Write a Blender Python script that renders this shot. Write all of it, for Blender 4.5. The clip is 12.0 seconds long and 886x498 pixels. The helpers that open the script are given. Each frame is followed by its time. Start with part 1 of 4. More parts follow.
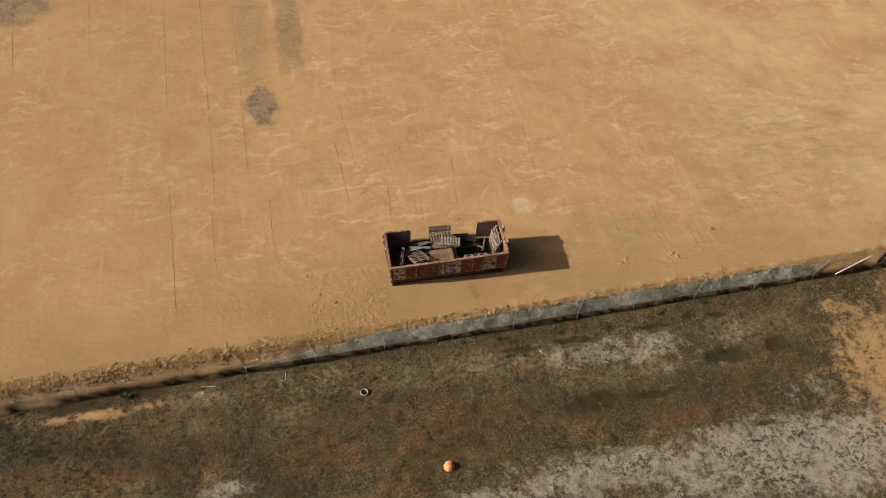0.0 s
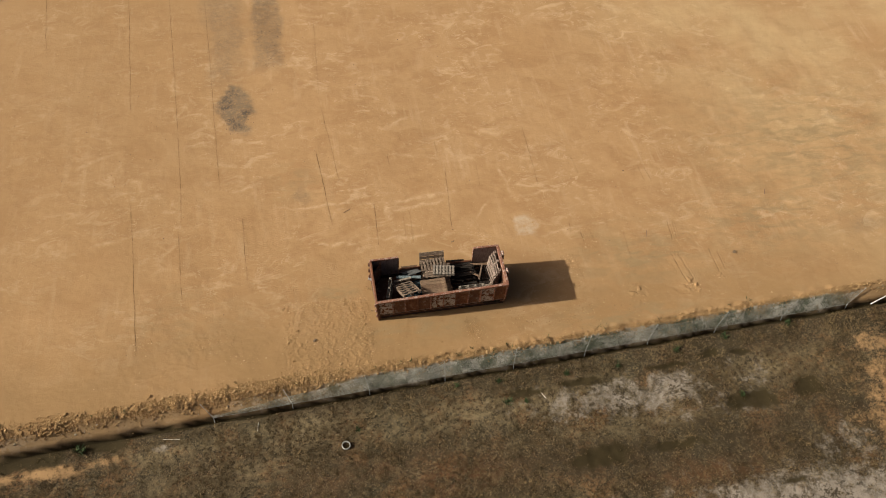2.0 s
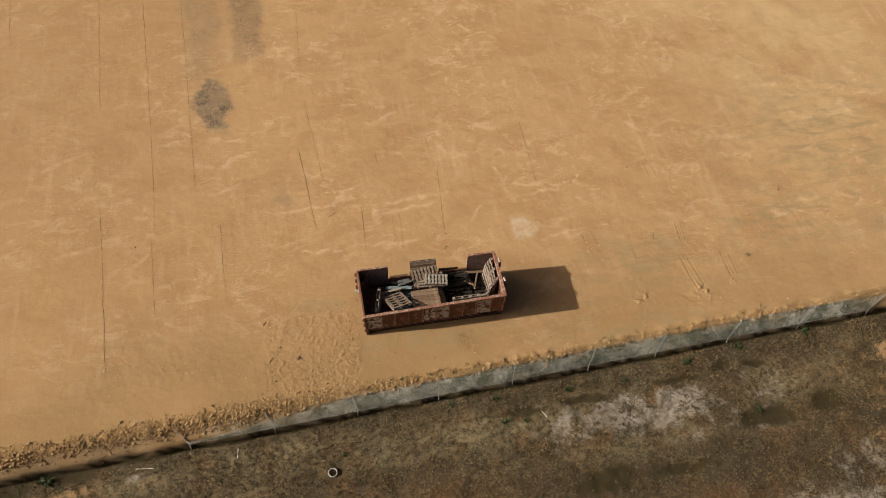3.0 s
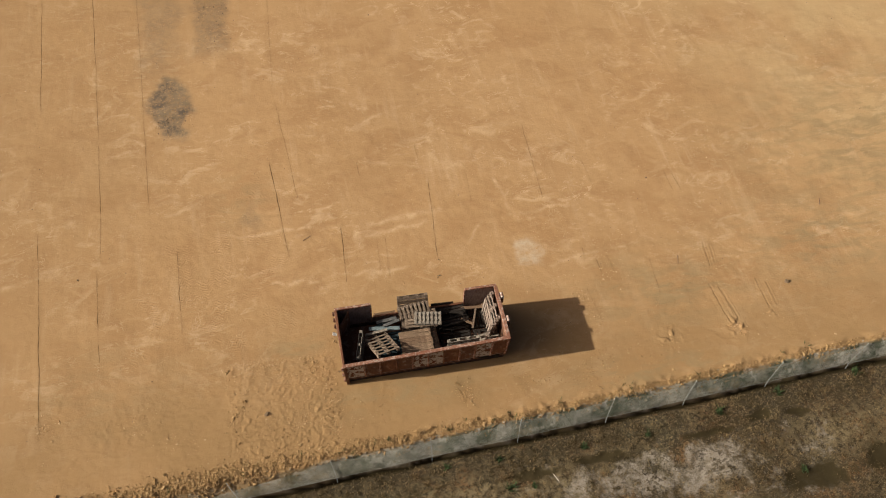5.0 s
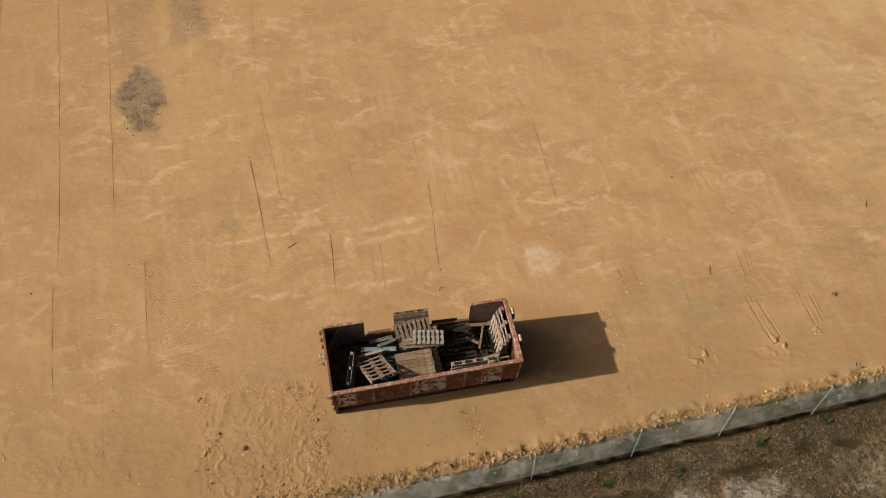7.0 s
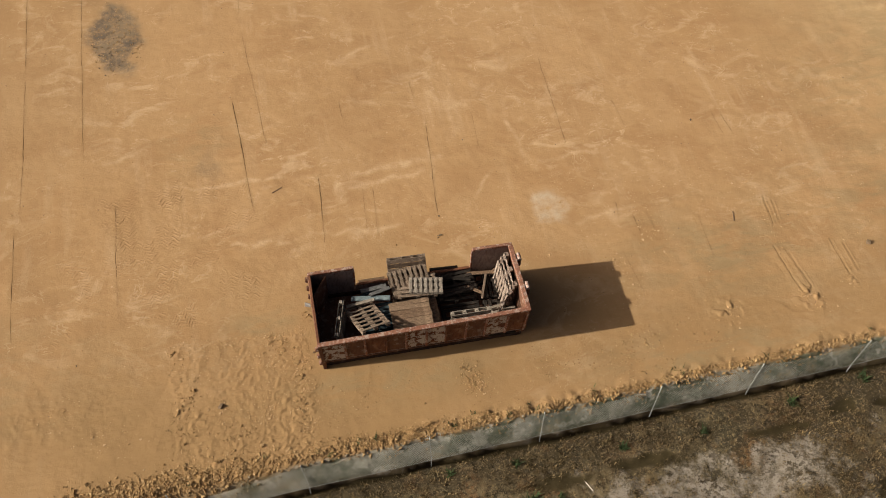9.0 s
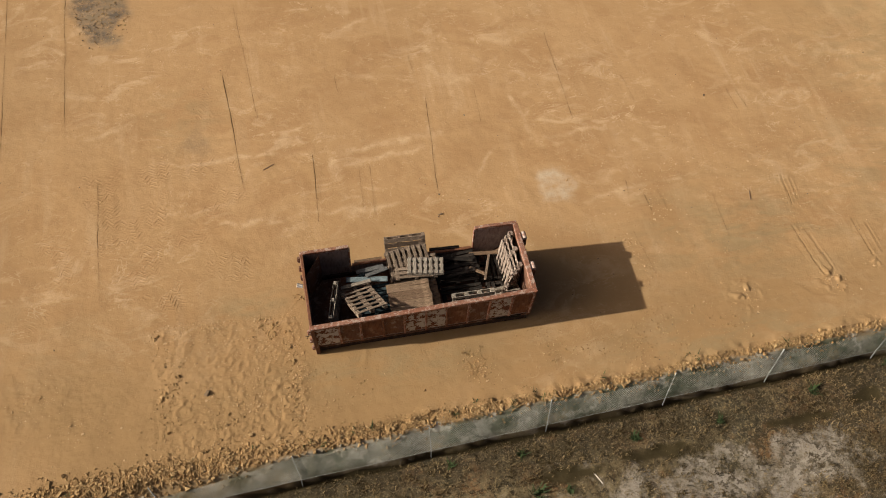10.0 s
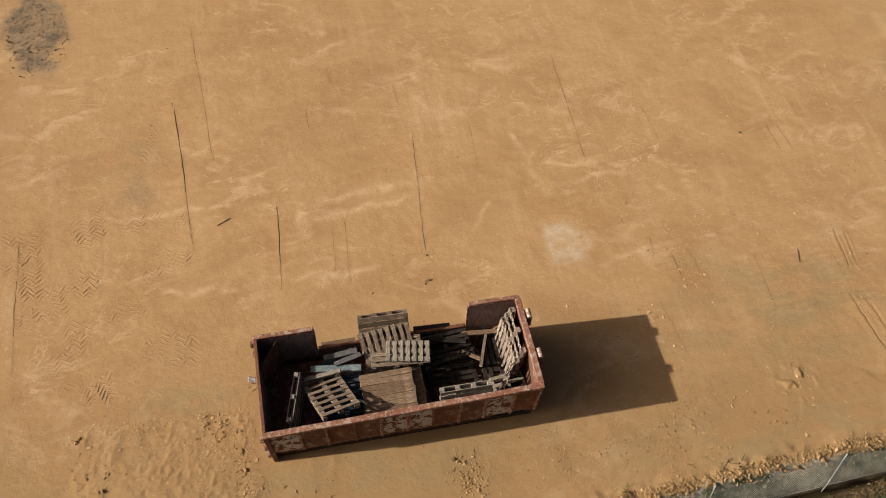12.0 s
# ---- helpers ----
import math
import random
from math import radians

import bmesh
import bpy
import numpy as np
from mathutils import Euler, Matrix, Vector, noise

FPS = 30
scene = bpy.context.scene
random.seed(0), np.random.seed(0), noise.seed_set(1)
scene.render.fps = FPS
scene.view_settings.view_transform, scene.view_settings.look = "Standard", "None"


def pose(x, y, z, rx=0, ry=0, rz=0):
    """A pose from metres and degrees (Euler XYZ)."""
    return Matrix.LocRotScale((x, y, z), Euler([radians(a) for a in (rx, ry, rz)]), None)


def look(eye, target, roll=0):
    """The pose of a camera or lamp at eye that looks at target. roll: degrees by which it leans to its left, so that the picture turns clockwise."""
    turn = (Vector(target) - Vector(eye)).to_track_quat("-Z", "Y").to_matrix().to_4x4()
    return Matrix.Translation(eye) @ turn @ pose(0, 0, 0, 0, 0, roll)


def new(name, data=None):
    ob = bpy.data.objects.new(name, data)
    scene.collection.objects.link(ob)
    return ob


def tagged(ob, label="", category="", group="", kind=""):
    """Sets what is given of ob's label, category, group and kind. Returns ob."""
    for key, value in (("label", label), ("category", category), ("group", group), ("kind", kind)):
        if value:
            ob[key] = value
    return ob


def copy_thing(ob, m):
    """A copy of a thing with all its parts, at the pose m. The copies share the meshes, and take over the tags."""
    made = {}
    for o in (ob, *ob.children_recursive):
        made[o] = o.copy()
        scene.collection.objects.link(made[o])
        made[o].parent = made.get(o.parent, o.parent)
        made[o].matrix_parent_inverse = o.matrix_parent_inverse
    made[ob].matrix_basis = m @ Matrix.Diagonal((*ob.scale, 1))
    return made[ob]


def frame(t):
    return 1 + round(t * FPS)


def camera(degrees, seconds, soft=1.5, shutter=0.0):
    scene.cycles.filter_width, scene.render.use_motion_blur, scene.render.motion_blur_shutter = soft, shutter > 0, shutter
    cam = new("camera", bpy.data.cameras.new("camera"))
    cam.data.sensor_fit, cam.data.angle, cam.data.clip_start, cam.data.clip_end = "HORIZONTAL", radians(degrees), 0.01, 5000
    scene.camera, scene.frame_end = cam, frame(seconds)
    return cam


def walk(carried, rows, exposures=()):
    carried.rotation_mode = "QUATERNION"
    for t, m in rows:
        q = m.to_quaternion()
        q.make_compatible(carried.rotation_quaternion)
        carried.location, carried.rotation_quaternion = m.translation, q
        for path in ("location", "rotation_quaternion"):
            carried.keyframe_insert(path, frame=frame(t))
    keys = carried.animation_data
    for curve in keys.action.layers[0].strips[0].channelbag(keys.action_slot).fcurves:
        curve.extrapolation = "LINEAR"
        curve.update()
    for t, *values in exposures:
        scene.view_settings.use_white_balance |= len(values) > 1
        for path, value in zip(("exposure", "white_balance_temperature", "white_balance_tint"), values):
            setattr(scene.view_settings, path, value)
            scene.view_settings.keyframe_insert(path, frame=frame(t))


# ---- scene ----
EXPOSURE = 0.42
cam = camera(53.0, 12.0, soft=0.95)
PATH = [
    (0, (-3.274, -29.033, 36.609), (-3.009, -27.746, 35.101), 2.4),
    (0.5, (-2.964, -27.717, 36.389), (-2.696, -26.429, 34.882), 2.5),
    (1, (-2.692, -26.347, 36.084), (-2.424, -25.078, 34.561), 2.7),
    (1.5, (-2.356, -24.86, 35.532), (-2.09, -23.615, 33.99), 2.8),
    (2, (-1.98, -23.43, 34.908), (-1.72, -22.209, 33.346), 2.7),
    (2.5, (-1.723, -22.043, 34.145), (-1.453, -20.845, 32.567), 2.8),
    (3, (-1.246, -20.545, 33.453), (-0.984, -19.367, 31.858), 2.5),
    (4.8, (-0.175, -15.786, 30.408), (0.091, -14.659, 28.778), 2.7),
    (5, (-0.087, -15.282, 30.255), (0.178, -14.158, 28.622), 2.6),
    (5.5, (0.005, -14.16, 29.496), (0.273, -13.034, 27.865), 2.7),
    (6, (0.084, -13.331, 28.652), (0.355, -12.199, 27.025), 2.8),
    (6.5, (0.234, -12.851, 27.768), (0.505, -11.722, 26.139), 2.7),
    (7, (0.334, -12.701, 26.972), (0.605, -11.574, 25.342), 2.8),
    (9, (0.5, -12.479, 23.728), (0.77, -11.362, 22.09), 2.8),
    (9.5, (0.538, -12.391, 22.923), (0.805, -11.28, 21.282), 2.8),
    (10, (0.611, -12.03, 22.167), (0.88, -10.92, 20.525), 2.9),
    (10.5, (0.837, -11.273, 21.499), (1.102, -10.165, 19.855), 2.8),
    (11, (1.126, -10.247, 20.809), (1.391, -9.135, 19.168), 2.8),
    (11.5, (1.479, -9.105, 20.133), (1.745, -7.994, 18.491), 2.9),
    (12, (1.899, -8.022, 19.468), (2.16, -6.909, 17.826), 2.6),
]
walk(cam, [(t, look(eye, target, roll)) for t, eye, target, roll in PATH], exposures=[(0, EXPOSURE), (12, EXPOSURE)])


# ---- light ----
SUN_EL, SUN_AZ = 25.6, 272.8
world = bpy.data.worlds.new("sky")
scene.world = world
world.use_nodes = True
wn = world.node_tree
sky = wn.nodes.new("ShaderNodeTexSky")
sky.sky_type, sky.sun_disc = "NISHITA", False
sky.sun_elevation, sky.sun_rotation = radians(SUN_EL), radians(SUN_AZ)
sky.air_density, sky.dust_density, sky.ozone_density = 0.3, 9.0, 0.0
wn.links.new(sky.outputs["Color"], wn.nodes["Background"].inputs["Color"])
wn.nodes["Background"].inputs["Strength"].default_value = 0.048
sun = new("sun", bpy.data.lights.new("sun", "SUN"))
sun.data.energy, sun.data.angle, sun.data.color = 4.6, radians(0.6), (1.0, 0.93, 0.8)
sun.matrix_world = look((-34.3, 1.7, 16.45), (0, 0, 0))


# ---- materials ----
class Mat:
    """A node material with short ways to add nodes."""

    def __init__(self, name, rough=0.9, metal=0.0):
        self.m = bpy.data.materials.new(name)
        self.m.use_nodes = True
        self.t = self.m.node_tree
        self.b = self.t.nodes["Principled BSDF"]
        self.b.inputs["Roughness"].default_value = rough
        self.b.inputs["Metallic"].default_value = metal
        self.b.inputs["Specular IOR Level"].default_value = 0.25
        self.co = self.t.nodes.new("ShaderNodeTexCoord").outputs["Object"]

    def put(self, socket, value):
        if isinstance(value, bpy.types.NodeSocket):
            self.t.links.new(value, socket)
        elif isinstance(value, tuple) and len(value) == 3 and socket.type == "RGBA":
            socket.default_value = (*value, 1)
        else:
            socket.default_value = value

    def scaled(self, sx, sy, sz, rz=0):
        n = self.t.nodes.new("ShaderNodeMapping")
        n.inputs["Scale"].default_value = (sx, sy, sz)
        n.inputs["Rotation"].default_value = (0, 0, radians(rz))
        self.t.links.new(self.co, n.inputs["Vector"])
        return n.outputs["Vector"]

    def noise(self, scale, detail=4, rough=0.55, vec=None, distort=0.0):
        n = self.t.nodes.new("ShaderNodeTexNoise")
        self.t.links.new(vec or self.co, n.inputs["Vector"])
        n.inputs["Scale"].default_value, n.inputs["Detail"].default_value = scale, detail
        n.inputs["Roughness"].default_value, n.inputs["Distortion"].default_value = rough, distort
        return n.outputs["Fac"]

    def voronoi(self, scale, feature="F1", vec=None):
        n = self.t.nodes.new("ShaderNodeTexVoronoi")
        n.feature = feature
        self.t.links.new(vec or self.co, n.inputs["Vector"])
        n.inputs["Scale"].default_value = scale
        return n.outputs["Distance"]

    def ramp(self, fac, *stops):
        n = self.t.nodes.new("ShaderNodeValToRGB")
        self.put(n.inputs["Fac"], fac)
        e = n.color_ramp.elements
        while len(e) < len(stops):
            e.new(0.5)
        for el, (p, c) in zip(e, stops):
            el.position = p
            el.color = (c, c, c, 1) if isinstance(c, (int, float)) else (*c, 1)
        return n.outputs["Color"]

    def mix(self, fac, a, b, how="MIX"):
        n = self.t.nodes.new("ShaderNodeMix")
        n.data_type, n.blend_type = "RGBA", how
        self.put(n.inputs[0], fac)
        self.put(n.inputs[6], a)
        self.put(n.inputs[7], b)
        return n.outputs[2]

    def math(self, op, a, b=0.5):
        n = self.t.nodes.new("ShaderNodeMath")
        n.operation = op
        self.put(n.inputs[0], a)
        self.put(n.inputs[1], b)
        return n.outputs[0]

    def attr(self, name):
        n = self.t.nodes.new("ShaderNodeAttribute")
        n.attribute_name = name
        return n.outputs["Fac"]

    def random(self):
        return self.t.nodes.new("ShaderNodeObjectInfo").outputs["Random"]

    def island(self):
        return self.t.nodes.new("ShaderNodeNewGeometry").outputs["Random Per Island"]

    def done(self, colour, bump=None, strength=0.4, distance=0.02, rough=None):
        self.put(self.b.inputs["Base Color"], colour)
        if rough is not None:
            self.put(self.b.inputs["Roughness"], rough)
        if bump is not None:
            n = self.t.nodes.new("ShaderNodeBump")
            n.inputs["Strength"].default_value, n.inputs["Distance"].default_value = strength, distance
            self.put(n.inputs["Height"], bump)
            self.t.links.new(n.outputs["Normal"], self.b.inputs["Normal"])
        return self.m


def ground_material():
    g = Mat("compacted sand and dry grass soil", 0.95)
    big, mid, fine = g.noise(0.12, 5), g.noise(0.9, 5, 0.6), g.noise(14, 6, 0.7)
    # compacted orange sand, in broad warm and dull fields
    sand = g.mix(g.ramp(big, (0.36, 0), (0.66, 1)), SAND, SAND_B)
    sand = g.mix(g.ramp(g.noise(0.45, 3, 0.5, g.scaled(1, 1.5, 1, 8), 0.8), (0.46, 0), (0.62, 0.75)), sand, SAND_C)
    sand = g.mix(g.ramp(mid, (0.5, 0), (0.72, 0.3)), sand, SAND_C)
    # pale dusty smears where the crust dried, soft at their edges
    patchy = g.ramp(g.noise(0.2, 3, 0.5), (0.42, 0.1), (0.58, 1))
    smears = g.ramp(g.noise(0.95, 6, 0.58, g.scaled(0.85, 1.25, 1, 7), 1.1), (0.53, 0), (0.66, 0.6))
    sand = g.mix(g.math("MULTIPLY", smears, patchy), sand, SAND_PALE)
    runs = g.ramp(g.noise(1.0, 5, 0.6, g.scaled(1.7, 0.2, 1, -3)), (0.53, 0), (0.68, 0.35))
    sand = g.mix(g.math("MULTIPLY", runs, g.ramp(g.noise(0.3, 2), (0.4, 0), (0.6, 1))), sand, SAND_PALE)
    veins = g.noise(0.75, 4, 0.6, g.scaled(0.8, 1.2, 1, 5), 1.3)
    vein = g.ramp(veins, (0.484, 0), (0.5, 0.8), (0.516, 0))
    sand = g.mix(g.math("MULTIPLY", vein, g.math("MULTIPLY", patchy, g.ramp(g.noise(1.6, 3), (0.45, 0), (0.62, 1)))), sand, SAND_PALE)
    flecks = g.ramp(g.noise(4.2, 6, 0.68, g.scaled(1.0, 1.6, 1, 12), 0.8), (0.6, 0), (0.66, 0.55))
    sand = g.mix(g.math("MULTIPLY", flecks, g.ramp(g.noise(0.35, 3), (0.42, 0), (0.62, 1))), sand, SAND_PALE)
    seam = g.math("MULTIPLY", g.attr("seam"), g.ramp(g.noise(2.6, 5, 0.65), (0.34, 0.1), (0.58, 1)))
    sand = g.mix(g.math("MULTIPLY", seam, 0.8), sand, SAND_PALE)
    sand = g.mix(g.ramp(fine, (0.42, 0.0), (0.7, 0.2)), sand, (0.32, 0.19, 0.085))
    specks = g.ramp(g.voronoi(9), (0.04, 1), (0.08, 0))
    sand = g.mix(g.math("MULTIPLY", specks, g.ramp(g.noise(0.5, 3), (0.45, 0), (0.65, 0.4))), sand, (0.24, 0.15, 0.07))
    sand = g.mix(g.attr("browner_sand"), sand, g.mix(mid, (0.285, 0.176, 0.079), (0.355, 0.216, 0.096)))
    sand = g.mix(g.attr("worn"), sand, (0.55, 0.40, 0.21))
    dull = g.math("MULTIPLY", g.attr("dull"), g.ramp(g.noise(1.1, 6, 0.66, g.scaled(0.6, 1.5, 1, 4), 0.6), (0.44, 0), (0.6, 0.75)))
    sand = g.mix(dull, sand, (0.285, 0.205, 0.105))
    sand = g.mix(g.math("MULTIPLY", g.attr("crease_shade"), 0.6), sand, (0.2, 0.12, 0.05))
    sand = g.mix(g.math("MULTIPLY", g.attr("stain_and_shadow"), g.ramp(g.noise(3.5, 7, 0.72), (0.36, 0.4), (0.56, 1))), sand, g.mix(g.ramp(g.noise(0.8, 3), (0.4, 0), (0.6, 1)), (0.23, 0.165, 0.1), (0.13, 0.1, 0.072)))
    sand = g.mix(g.math("MULTIPLY", g.attr("pale"), g.ramp(g.noise(2.2, 4, 0.6), (0.35, 0.05), (0.65, 0.6))), sand, (0.56, 0.48, 0.37))
    # old ground with dry growth
    soil = g.mix(g.ramp(g.noise(0.3, 4, 0.6), (0.4, 0), (0.6, 1)), (0.066, 0.053, 0.028), (0.108, 0.066, 0.032))
    soil = g.mix(g.ramp(g.noise(0.9, 5, 0.65, g.scaled(0.5, 1.4, 1)), (0.5, 0), (0.64, 0.8)), soil, (0.14, 0.105, 0.055))
    soil = g.mix(g.ramp(g.noise(0.6, 4, 0.6), (0.5, 0), (0.6, 0.7)), soil, (0.17, 0.082, 0.03))
    soil = g.mix(g.ramp(g.noise(0.17, 4, 0.6), (0.46, 0), (0.58, 0.75)), soil, (0.042, 0.03, 0.014))
    soil = g.mix(g.ramp(g.noise(7, 6, 0.8), (0.47, 0), (0.54, 0.85)), soil, (0.026, 0.021, 0.012))
    soil = g.mix(g.ramp(g.noise(11, 5, 0.8), (0.55, 0), (0.61, 0.8)), soil, (0.24, 0.175, 0.085))
    soil = g.mix(g.ramp(g.noise(1.7, 6, 0.7), (0.5, 0), (0.57, 0.55)), soil, (0.035, 0.024, 0.009))
    soil = g.mix(g.ramp(g.noise(24, 3, 0.7), (0.58, 0), (0.66, 0.7)), soil, (0.27, 0.215, 0.135))
    bare = g.mix(g.ramp(g.noise(2.5, 5, 0.65), (0.35, 0), (0.65, 1)), (0.25, 0.21, 0.162), (0.35, 0.305, 0.25))
    bare = g.mix(g.math("MULTIPLY", g.ramp(g.noise(5, 6, 0.75), (0.5, 0), (0.54, 0.95)), g.ramp(g.noise(0.9, 3), (0.35, 0.25), (0.6, 1))), bare, (0.055, 0.042, 0.025))
    bare = g.mix(g.ramp(g.noise(20, 4, 0.7), (0.55, 0), (0.65, 0.7)), bare, (0.09, 0.07, 0.045))
    soil = g.mix(g.math("MULTIPLY", g.attr("rusty"), g.ramp(g.noise(1.8, 7, 0.75), (0.4, 0), (0.6, 0.8))), soil, (0.13, 0.06, 0.025))
    soil = g.mix(g.math("MULTIPLY", g.attr("peaty"), g.ramp(g.noise(1.2, 6, 0.7), (0.34, 0.1), (0.56, 0.85))), soil, (0.04, 0.028, 0.014))
    soil = g.mix(g.math("MULTIPLY", g.attr("straw"), g.ramp(g.noise(3.4, 7, 0.75), (0.44, 0), (0.58, 0.75))), soil, (0.26, 0.2, 0.11))
    edge = g.math("ADD", g.attr("bare"), g.math("MULTIPLY", g.math("SUBTRACT", g.noise(1.3, 8, 0.8), 0.5), 2.4))
    soil = g.mix(g.ramp(edge, (0.38, 0), (0.75, 1)), soil, bare)
    spill = g.math("ADD", g.attr("spill"), g.math("MULTIPLY", g.math("SUBTRACT", g.noise(1.5, 9, 0.82), 0.5), 3.0))
    soil = g.mix(g.ramp(spill, (0.4, 0), (0.9, 1)), soil, g.mix(fine, SAND_B, (0.3, 0.19, 0.09)))
    soil = g.mix(g.math("MULTIPLY", g.attr("hollow_and_shade"), 0.92), soil, (0.035, 0.025, 0.008))
    # grey stony fill behind the fence
    bank = g.mix(g.ramp(g.noise(3, 6, 0.7), (0.35, 0), (0.65, 1)), (0.2, 0.19, 0.145), (0.38, 0.35, 0.28))
    bank = g.mix(g.ramp(g.noise(0.6, 4, 0.6), (0.44, 0), (0.54, 0.85)), bank, (0.075, 0.088, 0.05))
    bank = g.mix(g.ramp(g.noise(1.3, 5, 0.65), (0.54, 0), (0.6, 0.85)), bank, (0.6, 0.56, 0.48))
    bank = g.mix(g.ramp(g.noise(0.8, 5, 0.7), (0.55, 0), (0.62, 0.8)), bank, (0.34, 0.25, 0.14))
    bank = g.mix(g.attr("slump"), bank, g.mix(fine, (0.38, 0.27, 0.15), (0.27, 0.19, 0.1)))
    both = g.mix(g.attr("low"), sand, soil)
    both = g.mix(g.attr("bank"), both, bank)
    grit = g.ramp(g.voronoi(22), (0.0, 1), (0.35, 0))
    relief = g.math("ADD", g.math("MULTIPLY", fine, 0.45), g.math("ADD", g.math("MULTIPLY", grit, 0.2), g.math("MULTIPLY", g.noise(3.0, 5, 0.6), 1.5)))
    return g.done(both, relief, 0.42, 0.03)


SAND, SAND_B, SAND_C, SAND_PALE = (0.44, 0.272, 0.131), (0.41, 0.245, 0.112), (0.365, 0.21, 0.094), (0.6, 0.42, 0.25)


def clod_material(name, a, b, c):
    g = Mat(name, 0.95)
    col = g.ramp(g.island(), (0.0, a), (0.6, b), (1.0, c))
    col = g.mix(g.ramp(g.noise(20, 4), (0.3, 0), (0.7, 0.5)), col, tuple(v * 0.6 for v in a))
    return g.done(col, g.noise(40, 4), 0.4, 0.01)


def blade_material(name, a, b, c):
    g = Mat(name, 0.8)
    col = g.ramp(g.island(), (0.0, a), (0.55, b), (1.0, c))
    col = g.mix(g.ramp(g.noise(0.5, 4), (0.4, 0), (0.62, 0.8)), col, tuple(v * 0.55 for v in b))
    col = g.mix(g.ramp(g.noise(1.7, 6, 0.7), (0.5, 0), (0.57, 0.5)), col, tuple(v * 0.35 for v in b))
    return g.done(col)


def wood_material(name, dark, light, rough=0.85):
    """Weathered timber, its grain along the board's own x."""
    g = Mat(name, rough)
    tone = g.mix(g.random(), dark, light)
    grain = g.noise(6, 5, 0.65, g.scaled(1.2, 16, 16))
    col = g.mix(g.ramp(grain, (0.35, 0), (0.62, 0.85)), tone, tuple(v * 0.35 for v in dark))
    stain = g.noise(3.5, 4, 0.6)
    col = g.mix(g.ramp(stain, (0.55, 0), (0.75, 0.6)), col, tuple(min(1, v * 1.35) for v in light))
    return g.done(col, grain, 0.4, 0.01)


def rust_material(name, base, deep, flake, amount, scale=5.0, lo=0.5):
    """Painted steel that rusts: base coat, deep rust and flaking pale remains."""
    g = Mat(name, 0.75, 0.0)
    v = g.scaled(1, 1, 1)
    a = g.noise(2.2, 5, 0.65, v)
    col = g.mix(g.ramp(a, (0.36, 0), (0.64, 1)), base, deep)
    col = g.mix(g.ramp(g.noise(9, 6, 0.7, g.scaled(1.6, 1.6, 0.5)), (0.45, 0), (0.7, 0.75)), col, tuple(x * 0.4 for x in deep))
    fl = g.noise(scale, 6, 0.68, v, 0.3)
    col = g.mix(g.ramp(fl, (lo, 0), (lo + 0.05, amount)), col, flake)
    drip = g.noise(7, 4, 0.6, g.scaled(3, 3, 0.25))
    col = g.mix(g.ramp(drip, (0.58, 0), (0.72, 0.5)), col, (0.12, 0.045, 0.018))
    return g.done(col, g.noise(30, 5), 0.35, 0.006, g.ramp(fl, (0.45, 0.85), (0.6, 0.55)))


GROUND = ground_material()
CLOD = clod_material("sandy clods", (0.28, 0.17, 0.072), (0.39, 0.245, 0.108), (0.51, 0.345, 0.172))
CLOD_PALE = clod_material("dry sandy crumbs", (0.4, 0.24, 0.105), (0.47, 0.29, 0.135), (0.6, 0.42, 0.24))
STONE = clod_material("pale rubble", (0.24, 0.19, 0.12), (0.34, 0.28, 0.19), (0.48, 0.42, 0.33))
DARK_STONE = clod_material("dark lumps", (0.14, 0.095, 0.06), (0.2, 0.135, 0.08), (0.27, 0.19, 0.11))
DRY_GRASS = blade_material("dry grass", (0.07, 0.047, 0.017), (0.165, 0.112, 0.046), (0.34, 0.25, 0.125))
DARK_TUFT = blade_material("dark withered tufts", (0.03, 0.022, 0.012), (0.06, 0.042, 0.022), (0.11, 0.08, 0.04))
GREEN = blade_material("green leaves", (0.032, 0.05, 0.016), (0.05, 0.08, 0.025), (0.085, 0.115, 0.04))
WOOD = wood_material("weathered grey-brown timber", (0.185, 0.128, 0.088), (0.41, 0.31, 0.225))
WOOD_WARM = wood_material("brown timber", (0.2, 0.122, 0.072), (0.35, 0.24, 0.155))
WOOD_PALE = wood_material("pale dry timber", (0.3, 0.25, 0.195), (0.46, 0.4, 0.33))
WOOD_PINK = wood_material("pale pinkish timber", (0.3, 0.22, 0.17), (0.5, 0.4, 0.33))
WOOD_GREY = wood_material("dull grey timber", (0.1, 0.1, 0.098), (0.19, 0.185, 0.175))
WOOD_DARK = wood_material("near-black timber", (0.022, 0.017, 0.013), (0.055, 0.042, 0.033))
WOOD_BLUE = wood_material("faded blue-painted timber", (0.03, 0.048, 0.055), (0.075, 0.11, 0.12))
WOOD_SLATE = wood_material("faded blue-grey timber", (0.15, 0.19, 0.2), (0.26, 0.32, 0.33))
RUST = rust_material("rusted brown steel", (0.13, 0.066, 0.044), (0.19, 0.085, 0.045), (0.3, 0.22, 0.17), 0.55, 5, 0.54)
RUST_ORANGE = rust_material("orange rusted steel", (0.22, 0.09, 0.042), (0.14, 0.058, 0.034), (0.3, 0.16, 0.09), 0.5, 4, 0.56)
RUST_WHITE = rust_material("flaking white paint on rusted steel", (0.17, 0.06, 0.03), (0.13, 0.05, 0.03), (0.5, 0.45, 0.39), 0.9, 5.5, 0.455)
RIM = rust_material("worn pinkish rim", (0.3, 0.15, 0.1), (0.24, 0.1, 0.06), (0.46, 0.37, 0.31), 0.62, 7, 0.52)
